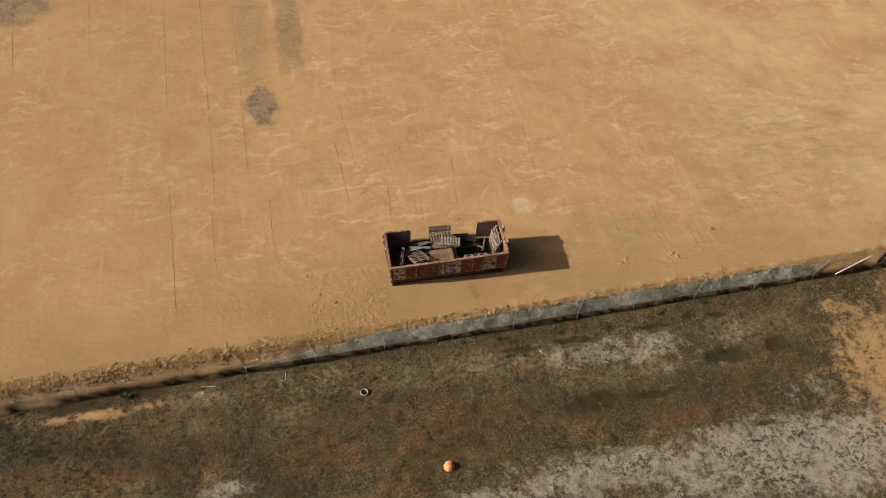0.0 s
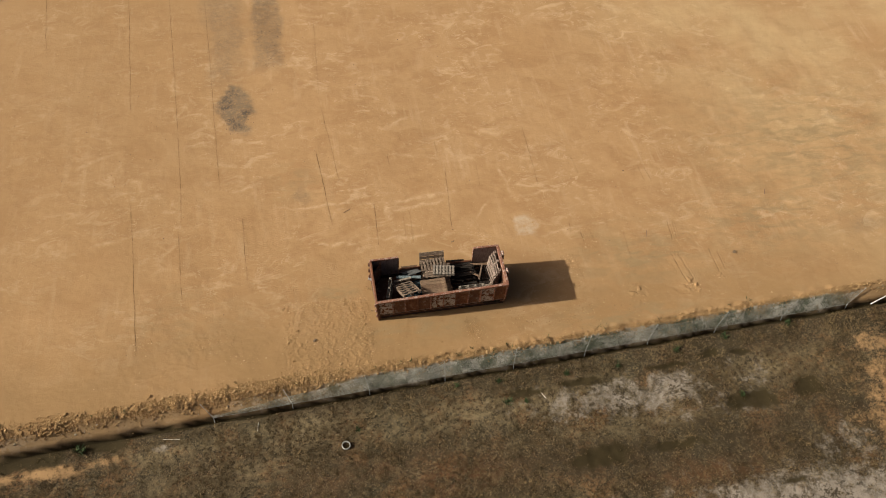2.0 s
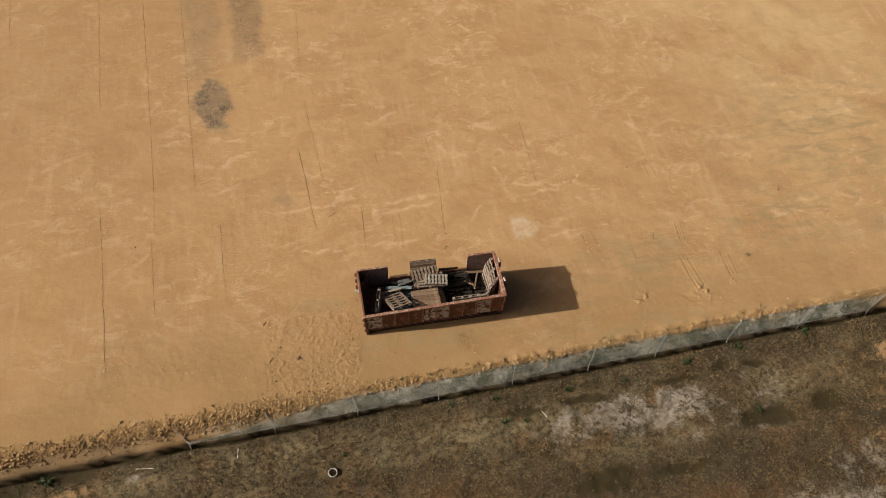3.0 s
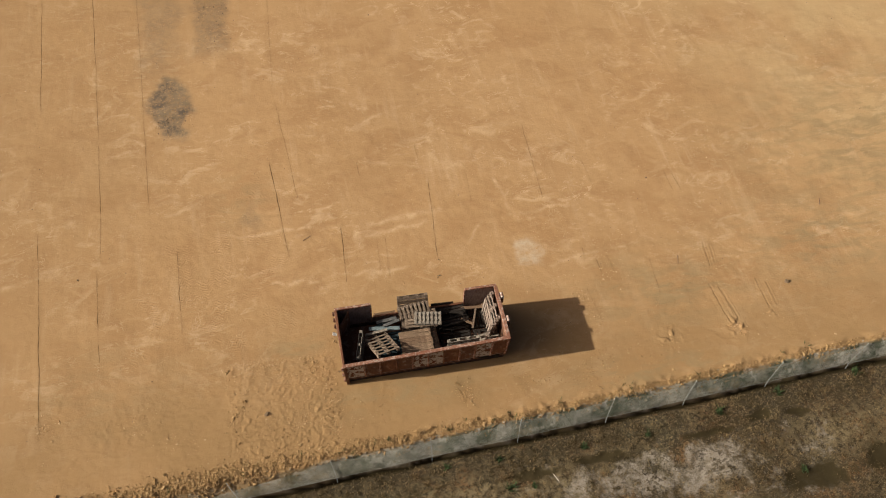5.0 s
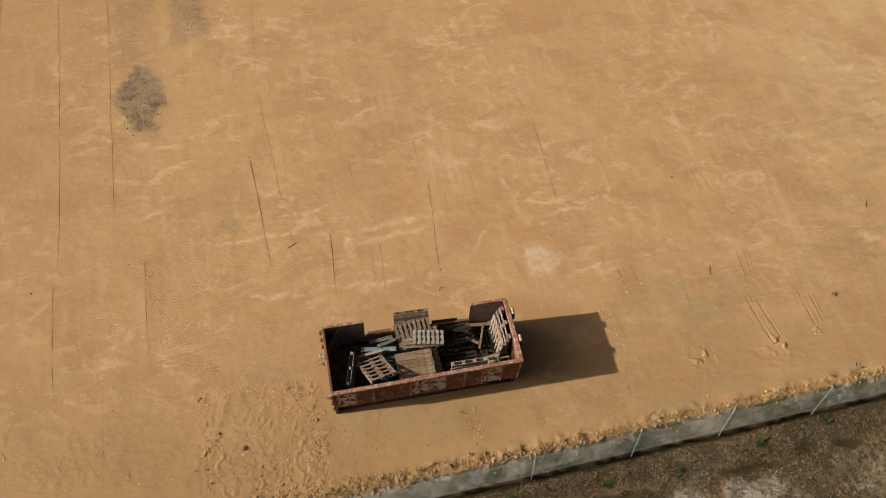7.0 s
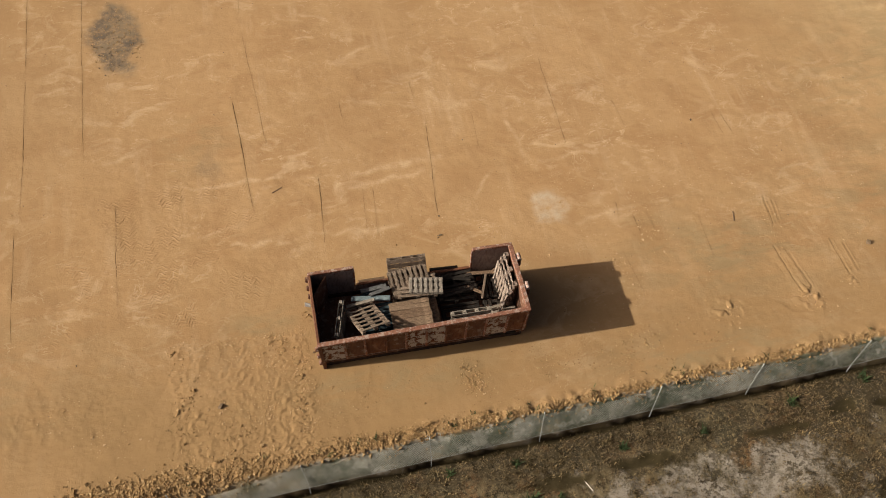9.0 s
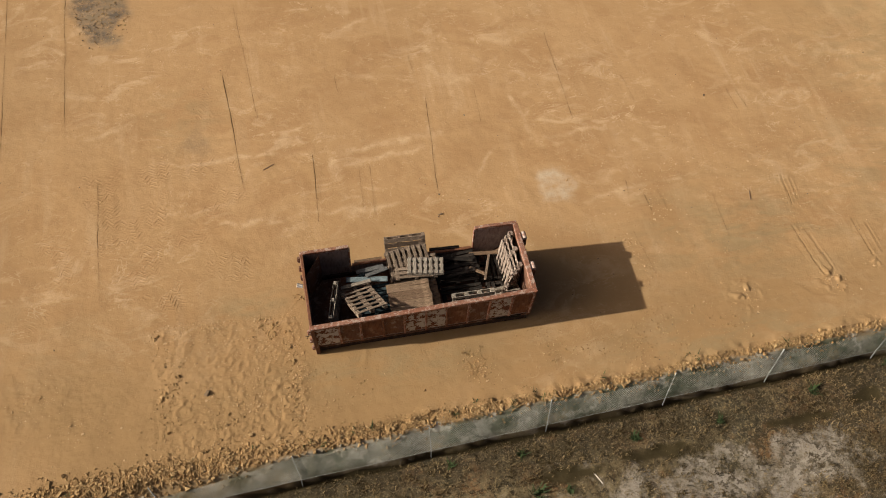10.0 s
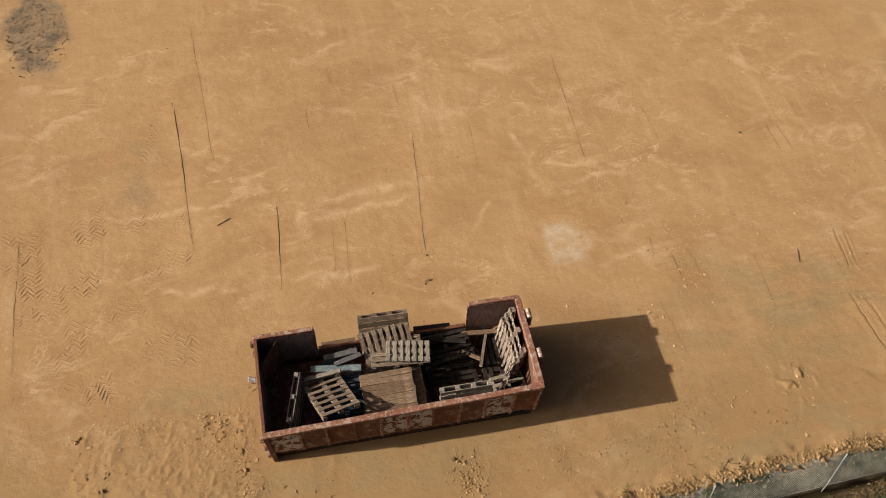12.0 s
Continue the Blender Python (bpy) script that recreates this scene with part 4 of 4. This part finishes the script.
def set_pallet(model, m, label=""):
    ob = copy_thing(model, m)
    return tagged(ob, label)


def jog(k, a, b):
    """A small, fixed wobble for the k-th pallet of a stack."""
    return a * ((k * 5) % 3 - 1), a * ((k * 7 + 1) % 3 - 1), b * ((k * 4) % 3 - 1)


# stack of close-boarded pallets by the side towards the fence, one of them pushed out
for k in range(4):
    dx, dy, turn = jog(k, 0.02, 0.9)
    set_pallet(solid, pose(2.87 + dx + (0.25 if k == 3 else 0), 0.85 + dy, FLOOR + k * THICK, 0, 0, turn))
solid.matrix_world = pose(2.87, 0.85, FLOOR + 4 * THICK, 0, 0, 0.4)
# slatted stack behind it
for k in range(3):
    dx, dy, turn = jog(k, 0.03, 1.5)
    set_pallet(euro, pose(3.1 + dx, 1.85 + dy, FLOOR + k * THICK, 0, 0, turn))
# one upright at the lowered side, one leaning on it, two thrown on top
planked.matrix_world = pose(3.0, 2.53, 0.95, 69, 0, -1)
slatted.matrix_world = pose(3.02, 2.06, 0.9, 21, 0, 8) @ Matrix.Diagonal((1.0, 0.85, 1, 1))
euro.matrix_world = pose(3.2, 1.86, 0.85, 5, 0, -4) @ Matrix.Diagonal((1.0, 0.92, 1, 1))
small.matrix_world = pose(3.46, 1.73, 1.01, 4, 0, -10)
# low stack with one lying askew on it
for k in range(3):
    dx, dy, turn = jog(k, 0.02, 1.2)
    set_pallet(blue, pose(1.86 + dx, 1.06 + dy, FLOOR + k * THICK, 0, 0, turn))
blue.matrix_world = pose(1.87, 1.07, FLOOR + 3 * THICK, 0, 0, 1.5)
askew.matrix_world = pose(1.55, 0.9, 1.03, -24, 0, 0) @ pose(0, 0, 0, 0, 0, 18)
# on edge
pale_one.matrix_world = pose(0.68, 1.0, 0.735, 0, 0, -14) @ pose(0, 0, 0, 0, 88, 0) @ pose(0, 0, 0, 0, 0, 90)
framed.matrix_world = pose(4.6, 0.62, 0.72, 84, 0, -0.5)
# leaning against the far end, each a little lower than the one behind
for x, y, z, tilt, turn in ((6.1, 1.68, 0.86, -87, 0), (5.99, 1.6, 0.8, -86, 1), (5.87, 1.52, 0.74, -84, 2)):
    set_pallet(pinkish, pose(x, y, z, 0, tilt, turn) @ pose(0, 0, 0, 0, 0, 90))
pinkish.matrix_world = pose(5.86, 0.95, 0.78, 0, 0, -40) @ pose(0, 0, 0, 0, -84, 0) @ pose(0, 0, 0, 0, 0, 90) @ Matrix.Diagonal((0.82, 0.9, 0.8, 1))
set_pallet(pale_one, pose(5.72, 0.6, FLOOR + THICK, 0, 0, 8) @ Matrix.Diagonal((0.65, 0.9, 1, 1)), "pale broken pallet lying in the corner")
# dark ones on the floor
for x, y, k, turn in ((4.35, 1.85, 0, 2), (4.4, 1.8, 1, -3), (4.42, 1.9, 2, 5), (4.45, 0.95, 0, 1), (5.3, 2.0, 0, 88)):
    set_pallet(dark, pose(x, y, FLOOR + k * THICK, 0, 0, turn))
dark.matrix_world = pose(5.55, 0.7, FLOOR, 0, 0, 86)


def plank(a, b, width, thick, material, label, seed, roll=0):
    a, b = Vector(a), Vector(b)
    m = Matrix.Translation((a + b) / 2) @ (b - a).to_track_quat("X", "Z").to_matrix().to_4x4() @ pose(0, 0, 0, roll)
    return single("plank", board_mesh((b - a).length, width, thick, seed), material, label, "plank", m, "loose planks in the container")


plank((1.18, 1.72, 0.99), (2.33, 1.55, 1.0), 0.16, 0.045, WOOD_SLATE, "faded blue-grey plank lying across the pallets", 1)
plank((1.75, 1.72, 1.05), (2.36, 1.86, 1.07), 0.12, 0.04, WOOD_GREY, "dull grey plank on the pallets", 2)
plank((1.35, 1.9, 0.62), (2.2, 2.3, 0.6), 0.12, 0.03, WOOD_BLUE, "dark blue plank leaning to the side", 3)
plank((1.5, 2.05, 0.8), (2.3, 2.12, 0.82), 0.14, 0.03, WOOD_GREY, "dull grey plank among the load", 4)
plank((1.0, 1.47, 0.99), (1.85, 1.5, 1.12), 0.1, 0.045, WOOD_PALE, "pale batten beside a pallet", 5)
plank((4.85, 2.2, 0.66), (5.7, 2.12, 0.66), 0.12, 0.04, WOOD_WARM, "brown plank lying over the load", 6)
plank((5.4, 2.0, 0.78), (5.12, 1.25, 0.66), 0.07, 0.05, WOOD, "short pale post lying over the load", 7)
plank((4.75, 1.72, 0.68), (5.15, 1.42, 0.7), 0.09, 0.04, WOOD_WARM, "broken board on the load", 8)
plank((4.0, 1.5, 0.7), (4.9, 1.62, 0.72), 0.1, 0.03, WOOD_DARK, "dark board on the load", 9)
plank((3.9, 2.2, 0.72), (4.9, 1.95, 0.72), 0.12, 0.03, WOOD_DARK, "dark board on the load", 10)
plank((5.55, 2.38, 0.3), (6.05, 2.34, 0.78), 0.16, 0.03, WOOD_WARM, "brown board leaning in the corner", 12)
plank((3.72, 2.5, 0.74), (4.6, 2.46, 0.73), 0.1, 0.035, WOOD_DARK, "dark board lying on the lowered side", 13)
plank((1.5, 2.47, 0.73), (2.3, 2.47, 0.73), 0.08, 0.03, WOOD_WARM, "brown batten lying on the lowered side", 14)


# ---- fence ----
def fence_point(x, v):
    """A place on the laid-back fence: v runs from its foot (0) to its top (1)."""
    return Vector((x + (-0.1 + 0.045 * x) * v, float(fence_y(np.array(x))) - 0.21 + 0.42 * v, -0.5 + 0.49 * v))


def fence_post(x):
    p = thing("fence_post", "thin galvanised fence post pushed back by the fill", "fence post", pose(x, float(fence_y(np.array(x))) - 0.24, LOW - 0.05), "fence posts")
    a, b = fence_point(x, 0) - p.matrix_world.translation, fence_point(x, 1.04) - p.matrix_world.translation
    bm = tube(bmesh.new(), (a.x, 0, 0), a, 0.014, 10)
    tube(bm, a, b, 0.014, 10)
    part("pole", bm, STEEL, p)
    part("cap", tube(bmesh.new(), b, b + (b - a).normalized() * 0.03, 0.02, 10), STEEL, p)
    return p


POSTS = [-7.7, -4.25, -0.77, 2.73, 6.0, 9.48, 12.64, 16.1, 19.6, 23.1]
for px in POSTS:
    fence_post(px)


def build_mesh_fence():
    """Wire mesh between the posts, pressed by the fill, in one bay a piece."""
    f = thing("wire_fence", "sagging galvanised wire mesh fence laid back on stony fill", "fence")
    for k, (a, b) in enumerate(zip(POSTS, POSTS[1:])):
        bm = bmesh.new()
        nx, nz = 24, 6
        rows = []
        for j in range(nz + 1):
            row = []
            for i in range(nx + 1):
                u, v = i / nx, j / nz
                x = a + (b - a) * u
                p = fence_point(x, v * (1 - 0.1 * math.sin(math.pi * u)) * min(1, max(0.2, (x + 8.6) / 7.5)))
                p += Vector((0, -0.025, 0.02)) * (1 + 0.6 * math.sin(math.pi * u) * math.sin(math.pi * v))
                p.y += 0.025 * noise.noise(Vector((x * 1.2, v * 2, 1)))
                p.z += 0.02 * noise.noise(Vector((x * 1.5, 3, v)))
                row.append(bm.verts.new(p))
            rows.append(row)
        for r0, r1 in zip(rows, rows[1:]):
            for i in range(nx):
                bm.faces.new((r0[i], r0[i + 1], r1[i + 1], r1[i])).smooth = True
        foot = [v.co.copy() for v in rows[0]]
        part("mesh_bay", bm, WIRE, f)
        bm = bmesh.new()
        for p, q in zip(foot[::3], foot[3::3]):
            tube(bm, p, q, 0.004, 5, False)
        part("tension_wire", bm, STEEL, f)


build_mesh_fence()
# end of the fence: a dark stout post with a long pale brace
p = thing("end_post", "dark stout end post of the fence", "fence post", pose(26.9, -1.85, LOW - 0.05))
part("pole", box(bmesh.new(), -0.08, -0.06, 0, 0.08, 0.06, 1.5, 0.01, Matrix.Rotation(radians(18), 4, "Y")), WOOD_DARK, p)
single("brace_pole", tube(bmesh.new(), (24.3, -2.3, -0.55), (27.9, -1.25, -0.05), 0.03, 10), plain("white painted pole", (0.7, 0.68, 0.64), (0.82, 0.8, 0.76)), "long white pole leaning along the fence end", "pole")
for x0, x1, dy in ((-13.35, -13.0, 0.75), (-15.7, -15.35, 0.55)):
    y = float(fence_y(np.array(x1)))
    single("loose_rod", tube(bmesh.new(), (x1, y - 0.05, -0.75), (x0, y + dy, 0.1), 0.018, 8), CHASSIS, "thin dark rod sticking out of the slumped fill", "rod", group="rods in the fill")

# ---- clods and stones ----
def along_edge(x, y):
    d = y - fence_y(x)
    width = 0.11 + 0.17 * smooth(8, -4, x)
    ridge = np.exp(-((d - 0.30 - 0.8 * width) / width) ** 2)
    patch = np.clip(0.8 + 0.5 * fractal(x, y, 0.7, 101, 3), 0.25, 1.2)
    left = 1 + 0.5 * smooth(3, -3, x)
    return np.clip(ridge * patch * left, 0, 1)


x, y = scatter(290000, -24, 30, -4.6, -0.4, along_edge)
lumps("loose_clods", x, y, (rng.gamma(1.5, 0.012, len(x)).clip(0.004, 0.1) + 0.016) * (0.85 + 0.2 * smooth(4, -3, x)), CLOD, "loose sandy clods heaped along the platform edge", "clods", 0.2, 0.62)


def stony_field(x, y):
    # rough rectangle of clods left of the container, with heaped borders
    core = smooth(-4.6, -3.9, x) * smooth(-0.1, -0.5, x) * smooth(-2.6, -2.0, y) * smooth(1.7, 1.3, y)
    border = np.exp(-((x + 0.6) / 0.2) ** 2) * smooth(-2.6, -1.6, y) * smooth(1.9, 1.2, y) + 0.8 * np.exp(-((y - 1.4 + 0.05 * x) / 0.12) ** 2) * smooth(-4.6, -4.0, x) * smooth(-0.1, -0.6, x)
    left = 0.35 * np.exp(-((x + 8.0) / 2.6) ** 2 - ((y + 0.4) / 1.2) ** 2)
    return np.clip(core * np.clip(0.25 + 0.35 * fractal(x, y, 0.8, 111, 3), 0.05, 0.7) + border + left * np.clip(fractal(x, y, 0.9, 113, 3), 0, 1), 0, 1) * 0.8


x, y = scatter(110000, -11, 0.2, -2.6, 2.2, stony_field)
lumps("field_clods", x, y, rng.gamma(1.2, 0.008, len(x)).clip(0.002, 0.07) + 0.009, CLOD_PALE, "small sandy clods strewn on the platform", "clods", 0.12, 0.38)


def heaped(x, y):
    row = np.exp(-((x + 0.62 + 0.06 * np.sin(3 * y)) / 0.16) ** 2) * smooth(-2.5, -1.9, y) * smooth(1.2, 0.7, y)
    clump = bumps(x, y, ((-3.9, 0.1, 0.35, 0.75), (-1.6, 1.2, 0.45, 0.25), (-0.9, 1.0, 0.4, 0.3), (-2.6, -1.6, 0.6, 0.3, 0.6), (-4.1, -1.2, 0.4, 0.4, 0.6), (-3.0, 1.35, 1.1, 0.09, 0.7), (-0.3, 2.0, 0.4, 0.2, 0.5), (4.3, -1.2, 0.2, 0.5, 0.8), (-2.9, -2.1, 0.25, 0.4, 0.8)))
    return np.clip((row + clump) * np.clip(0.7 + 0.9 * fractal(x, y, 1.6, 117, 3), 0.05, 1), 0, 1)


x, y = scatter(26000, -5.5, 5.0, -2.7, 2.4, heaped)
lumps("heaped_clods", x, y, rng.gamma(1.4, 0.012, len(x)).clip(0.003, 0.08) + 0.011, CLOD, "broken clods heaped in rows on the platform", "clods", 0.15, 0.6)


def sparse(x, y):
    return np.clip(0.25 + 0.7 * fractal(x, y, 0.25, 121, 3), 0.03, 1) * (y > fence_y(x) + 0.5)


x, y = scatter(22000, -22, 34, -2.6, 22, sparse)
lumps("scattered_crumbs", x, y, rng.gamma(1.2, 0.008, len(x)).clip(0.002, 0.06) + 0.008, CLOD_PALE, "scattered crumbs of sand and gravel", "gravel", 0.12, 0.4)
x, y = scatter(3500, -22, 34, -2.6, 22, sparse)
lumps("dark_crumbs", x, y, rng.gamma(1.5, 0.007, len(x)).clip(0.005, 0.06) + 0.007, DARK_STONE, "scattered dark crumbs", "gravel")


def in_patch(x, y):
    return smooth(1.1, 0.6, np.hypot((x + 6.05) / 1.1, (y - 15.4) / 2.0)) + smooth(1.1, 0.6, np.hypot((x + 4.0) / 0.9, (y - 23) / 4.4))


x, y = scatter(1200, -7.5, -2.8, 13, 28, in_patch)
lumps("patch_grit", *scatter(3000, -7.5, -2.8, 13, 28, in_patch), 0.035, CLOD, "sandy grit on the stained patches", "gravel")
lumps("patch_crumbs", x, y, rng.gamma(1.6, 0.01, len(x)).clip(0.005, 0.09) + 0.01, DARK_STONE, "dark crumbs on the stained patches", "gravel")
for cx, cy, n, r in ((12.75, -0.25, 130, 0.42), (15.5, -0.25, 150, 0.35), (4.35, -1.15, 120, 0.38), (10.35, 1.3, 40, 0.4), (17.3, 0.1, 50, 0.3), (9.9, 2.2, 50, 0.25), (11.3, 3.3, 60, 0.45), (-11.0, 0.3, 120, 0.5)):
    lumps("clod_heap", cx + rng.normal(0, r * 0.6, n), cy + rng.normal(0, r * 0.6, n), rng.gamma(1.5, 0.011, n).clip(0.005, 0.08) + 0.008, CLOD_PALE, "small heap of broken clods on the sand", "clods", 0.15, 0.5)


def front_strip(x, y):
    d = y - fence_y(x)
    return smooth(0.5, 0.8, d) * smooth(0.1, -0.5, y) * np.clip(0.12 + 1.2 * fractal(x, y, 0.9, 127, 3), 0.03, 1)


x, y = scatter(9000, -0.5, 12.5, -2.8, 0.1, front_strip)
lumps("front_crumbs", x, y, rng.gamma(1.3, 0.009, len(x)).clip(0.003, 0.06) + 0.009, CLOD, "small sandy crumbs in front of the container", "gravel", 0.12, 0.42)


def churned(x, y):
    return np.exp(-((x - 13.0) / 4.0) ** 2 - ((y - 5.0) / 3.6) ** 2) * np.clip(0.08 + 1.3 * fractal(x, y * 0.5, 1.1, 129, 3), 0.015, 1)


x, y = scatter(22000, 7, 20, -1, 12, churned)
lumps("churned_crumbs", x, y, rng.gamma(1.3, 0.009, len(x)).clip(0.003, 0.06) + 0.009, CLOD_PALE, "crumbs of sand thrown up by machine tracks", "gravel", 0.12, 0.42)


def over_mesh(x, y):
    d = y - fence_y(x)
    return smooth(-0.1, 0.25, d) * smooth(0.45, 0.35, d) * np.clip(0.1 + 0.9 * fractal(x, y, 0.6, 137, 3), 0, 1)


x, y = scatter(26000, -9, 27, -4.0, -1.2, over_mesh)
lumps("spilled_clods", x, y, rng.gamma(1.6, 0.012, len(x)).clip(0.006, 0.08) + 0.022, CLOD, "sandy clods spilled over the top of the mesh", "clods", 0.2, 0.62)


def on_bank(x, y):
    d = y - fence_y(x)
    return smooth(-0.1, 0.0, d) * smooth(0.5, 0.3, d) * np.clip(0.35 + 0.7 * fractal(x, y, 1.0, 131, 3), 0.05, 1)


x, y = scatter(9000, -20, 27, -4.4, -1.2, on_bank)
lumps("bank_rubble", x, y, rng.gamma(1.6, 0.013, len(x)).clip(0.006, 0.06) + 0.01, STONE, "pale rubble in the fill behind the mesh", "rubble")


# ---- dry growth on the old ground ----
def blades(name, x, y, per, tall, spread, material, label, category, lean=0.6):
    """Tufts of narrow blades, as one mesh."""
    n = len(x) * per
    bx = np.repeat(x, per) + rng.normal(0, spread, n)
    by = np.repeat(y, per) + rng.normal(0, spread, n)
    bz = height(bx, by) - 0.01
    a, w = rng.uniform(0, 2 * np.pi, n), rng.uniform(0.008, 0.022, n) * (tall / 0.16)
    h = rng.uniform(0.35, 1.0, n) * tall
    out = h * rng.uniform(0.2, lean * 2, n)
    ca, sa = np.cos(a), np.sin(a)
    base = np.stack([bx, by, bz], 1)
    side = np.stack([-sa * w, ca * w, 0 * w], 1)
    mid = base + np.stack([ca * out * 0.35, sa * out * 0.35, h * 0.6], 1)
    tip = base + np.stack([ca * out, sa * out, h], 1)
    verts = np.stack([base - side, base + side, mid + side * 0.8, mid - side * 0.8, tip], 1).reshape(-1, 3)
    i = 5 * np.arange(n)[:, None]
    faces = np.concatenate([i + [0, 1, 2], i + [0, 2, 3], i + [3, 2, 4]])
    return tagged(new(name, raw_mesh(name, verts, faces, material)), label, category, kind="stuff")


def growth(x, y):
    d = y - fence_y(x)
    bare = np.clip(bumps(x, y, BARE) + 0.6 * fractal(x, y, 1.6, 141, 4), 0, 1)
    spill = bumps(x, y, SPILL)
    return smooth(-0.2, -0.35, d) * (1 - 0.85 * bare) * (1 - 0.9 * smooth(0.3, 0.6, spill)) * np.clip(0.6 + 0.6 * fractal(x, y, 0.8, 151, 3), 0.12, 1) * (1 - 0.9 * np.clip(1.5 * bumps(x, y, HOLLOWS), 0, 1))


x, y = scatter(62000, -22, 32, -17, -1.6, growth)
blades("dry_grass", x, y, 5, 0.10, 0.06, DRY_GRASS, "low dry brown grass over the old ground", "grass")
x, y = scatter(15000, -22, 28, -15, -1.6, growth)
blades("grass_clumps", x, y, 12, 0.085, 0.04, DRY_GRASS, "withered tussocks over the old ground", "grass", 0.8)
for k, (gx_, gy_, r) in enumerate(((5.2, -3.55, 0.16), (8.35, -3.65, 0.2), (5.35, -4.65, 0.22), (6.2, -4.75, 0.12), (10.9, -3.6, 0.13), (13.9, -3.2, 0.2), (16.4, -2.85, 0.22), (16.2, -5.9, 0.2), (3.2, -3.5, 0.12), (-13.4, -4.1, 0.3), (-18.4, -4.3, 0.3), (19.9, -2.55, 0.25), (-1.5, -5.0, 0.12))):
    n = 12
    blades("green_weed", gx_ + rng.normal(0, r * 0.3, n), gy_ + rng.normal(0, r * 0.3, n), 4, 0.1 + 0.35 * r, r * 0.2, GREEN, "small green weed growing near the fence", "weed", 0.9)


def bare_spots(x, y):
    """Where single tufts stand on the pale bare earth."""
    bare = np.clip(bumps(x, y, BARE), 0, 1) + 0.6 * smooth(0.2, 0.6, bumps(x, y, SPILL))
    return smooth(-0.4, -0.7, y - fence_y(x)) * smooth(0.25, 0.6, bare) * np.clip(0.25 + 1.1 * fractal(x, y, 0.6, 157, 3), 0.05, 1)


x, y = scatter(2600, -14, 31, -15.5, -2, bare_spots)
for share in range(2):
    blades("dark_tufts", x[share::2], y[share::2], 26 - 12 * share, 0.09, 0.075 - 0.03 * share, DARK_TUFT, "small dark tufts on pale bare earth", "tufts", 1.0)
n = 22
cx = rng.uniform(-20, 22, n)
blades("edge_weeds", cx, fence_y(cx) + rng.uniform(0.3, 0.75, n), 7, 0.14, 0.05, GREEN, "small weeds along the platform edge", "weeds", 0.9)

# ---- small things lying about ----
bm = bmesh.new()
rings = []
for j in range(28):
    a = 2 * math.pi * j / 28
    ring = []
    for i in range(10):
        b = 2 * math.pi * i / 10
        ring.append(bm.verts.new(((0.175 + 0.024 * math.cos(b)) * math.cos(a), (0.175 + 0.024 * math.cos(b)) * math.sin(a), 0.05 + 0.055 * math.sin(b))))
    rings.append(ring)
for j in range(28):
    for i in range(10):
        bm.faces.new((rings[j][i], rings[(j + 1) % 28][i], rings[(j + 1) % 28][(i + 1) % 10], rings[j][(i + 1) % 10])).smooth = True
single("pipe_ring", bm, plain("pale concrete", (0.3, 0.3, 0.27), (0.42, 0.41, 0.37), 6), "pale grey pipe ring lying on dry grass", "pipe ring", pose(-2.1, -5.66, float(height(-2.1, -5.66)[0]), 4, 3, 0))

bm = bmesh.new()
bmesh.ops.create_icosphere(bm, subdivisions=4, radius=0.27)
for v in bm.verts:
    a = math.atan2(v.co.y, v.co.x)
    v.co *= 1 + 0.025 * math.cos(a * 9) * (1 - (v.co.z / 0.27) ** 2) + 0.02 * noise.noise(v.co * 5)
    v.co.z *= 0.86
for f in bm.faces:
    f.smooth = True
g = Mat("faded orange plastic", 0.55)
skin = g.done(g.mix(g.ramp(g.noise(6, 5), (0.4, 0), (0.65, 1)), (0.62, 0.22, 0.08), (0.7, 0.42, 0.24)), g.noise(20, 3), 0.2, 0.01)
single("buoy", bm, skin, "faded orange plastic ball lying on the old ground", "ball", pose(1.34, -10.2, float(height(1.34, -10.2)[0]) + 0.02, 20, 10, 0))

WHITE_STICK = plain("bleached wood", (0.6, 0.55, 0.46), (0.75, 0.7, 0.6))


def stick(a, b, r, material, label, group):
    z0, z1 = float(height(*a)[0]), float(height(*b)[0])
    bm = tube(bmesh.new(), (*a, z0 + r * 0.8), (*b, z1 + r * 0.8), r, 7)
    bmesh.ops.subdivide_edges(bm, edges=bm.edges[:], cuts=1)
    dented(bm, r * 0.5, a[0])
    return single("stick", bm, material, label, "stick", group=group)


stick((-5.8, -3.95), (-5.85, -4.35), 0.017, WHITE_STICK, "bleached stick on the dry grass", "sticks")
stick((7.0, -4.4), (7.12, -4.72), 0.013, WHITE_STICK, "bleached stick on the dry grass", "sticks")
stick((14.3, 3.1), (14.42, 3.5), 0.013, WOOD_WARM, "short brown stick on the sand", "sticks")
stick((-0.85, 6.95), (-0.5, 7.15), 0.014, WOOD_WARM, "short brown stick on the sand", "sticks")
stick((-9.9, -4.15), (-9.2, -4.25), 0.012, WHITE_STICK, "bleached stick on the dry grass", "sticks")
stick((21.55, 5.0), (21.7, 5.35), 0.014, WOOD_WARM, "short brown stick on the sand", "sticks")
for rx, ry, rs in ((-2.96, -0.57, 0.13), (-0.15, 0.6, 0.06), (4.4, 4.2, 0.08), (7.1, 0.95, 0.0), (18.4, 1.4, 0.12), (-9.9, 6.6, 0.07)):
    if rs:
        lumps("dark_lump", rx + rng.normal(0, 0.05, 3), ry + rng.normal(0, 0.05, 3), np.array([rs, rs * 0.6, rs * 0.5]), DARK_STONE, "dark lump of earth on the sand", "stone")
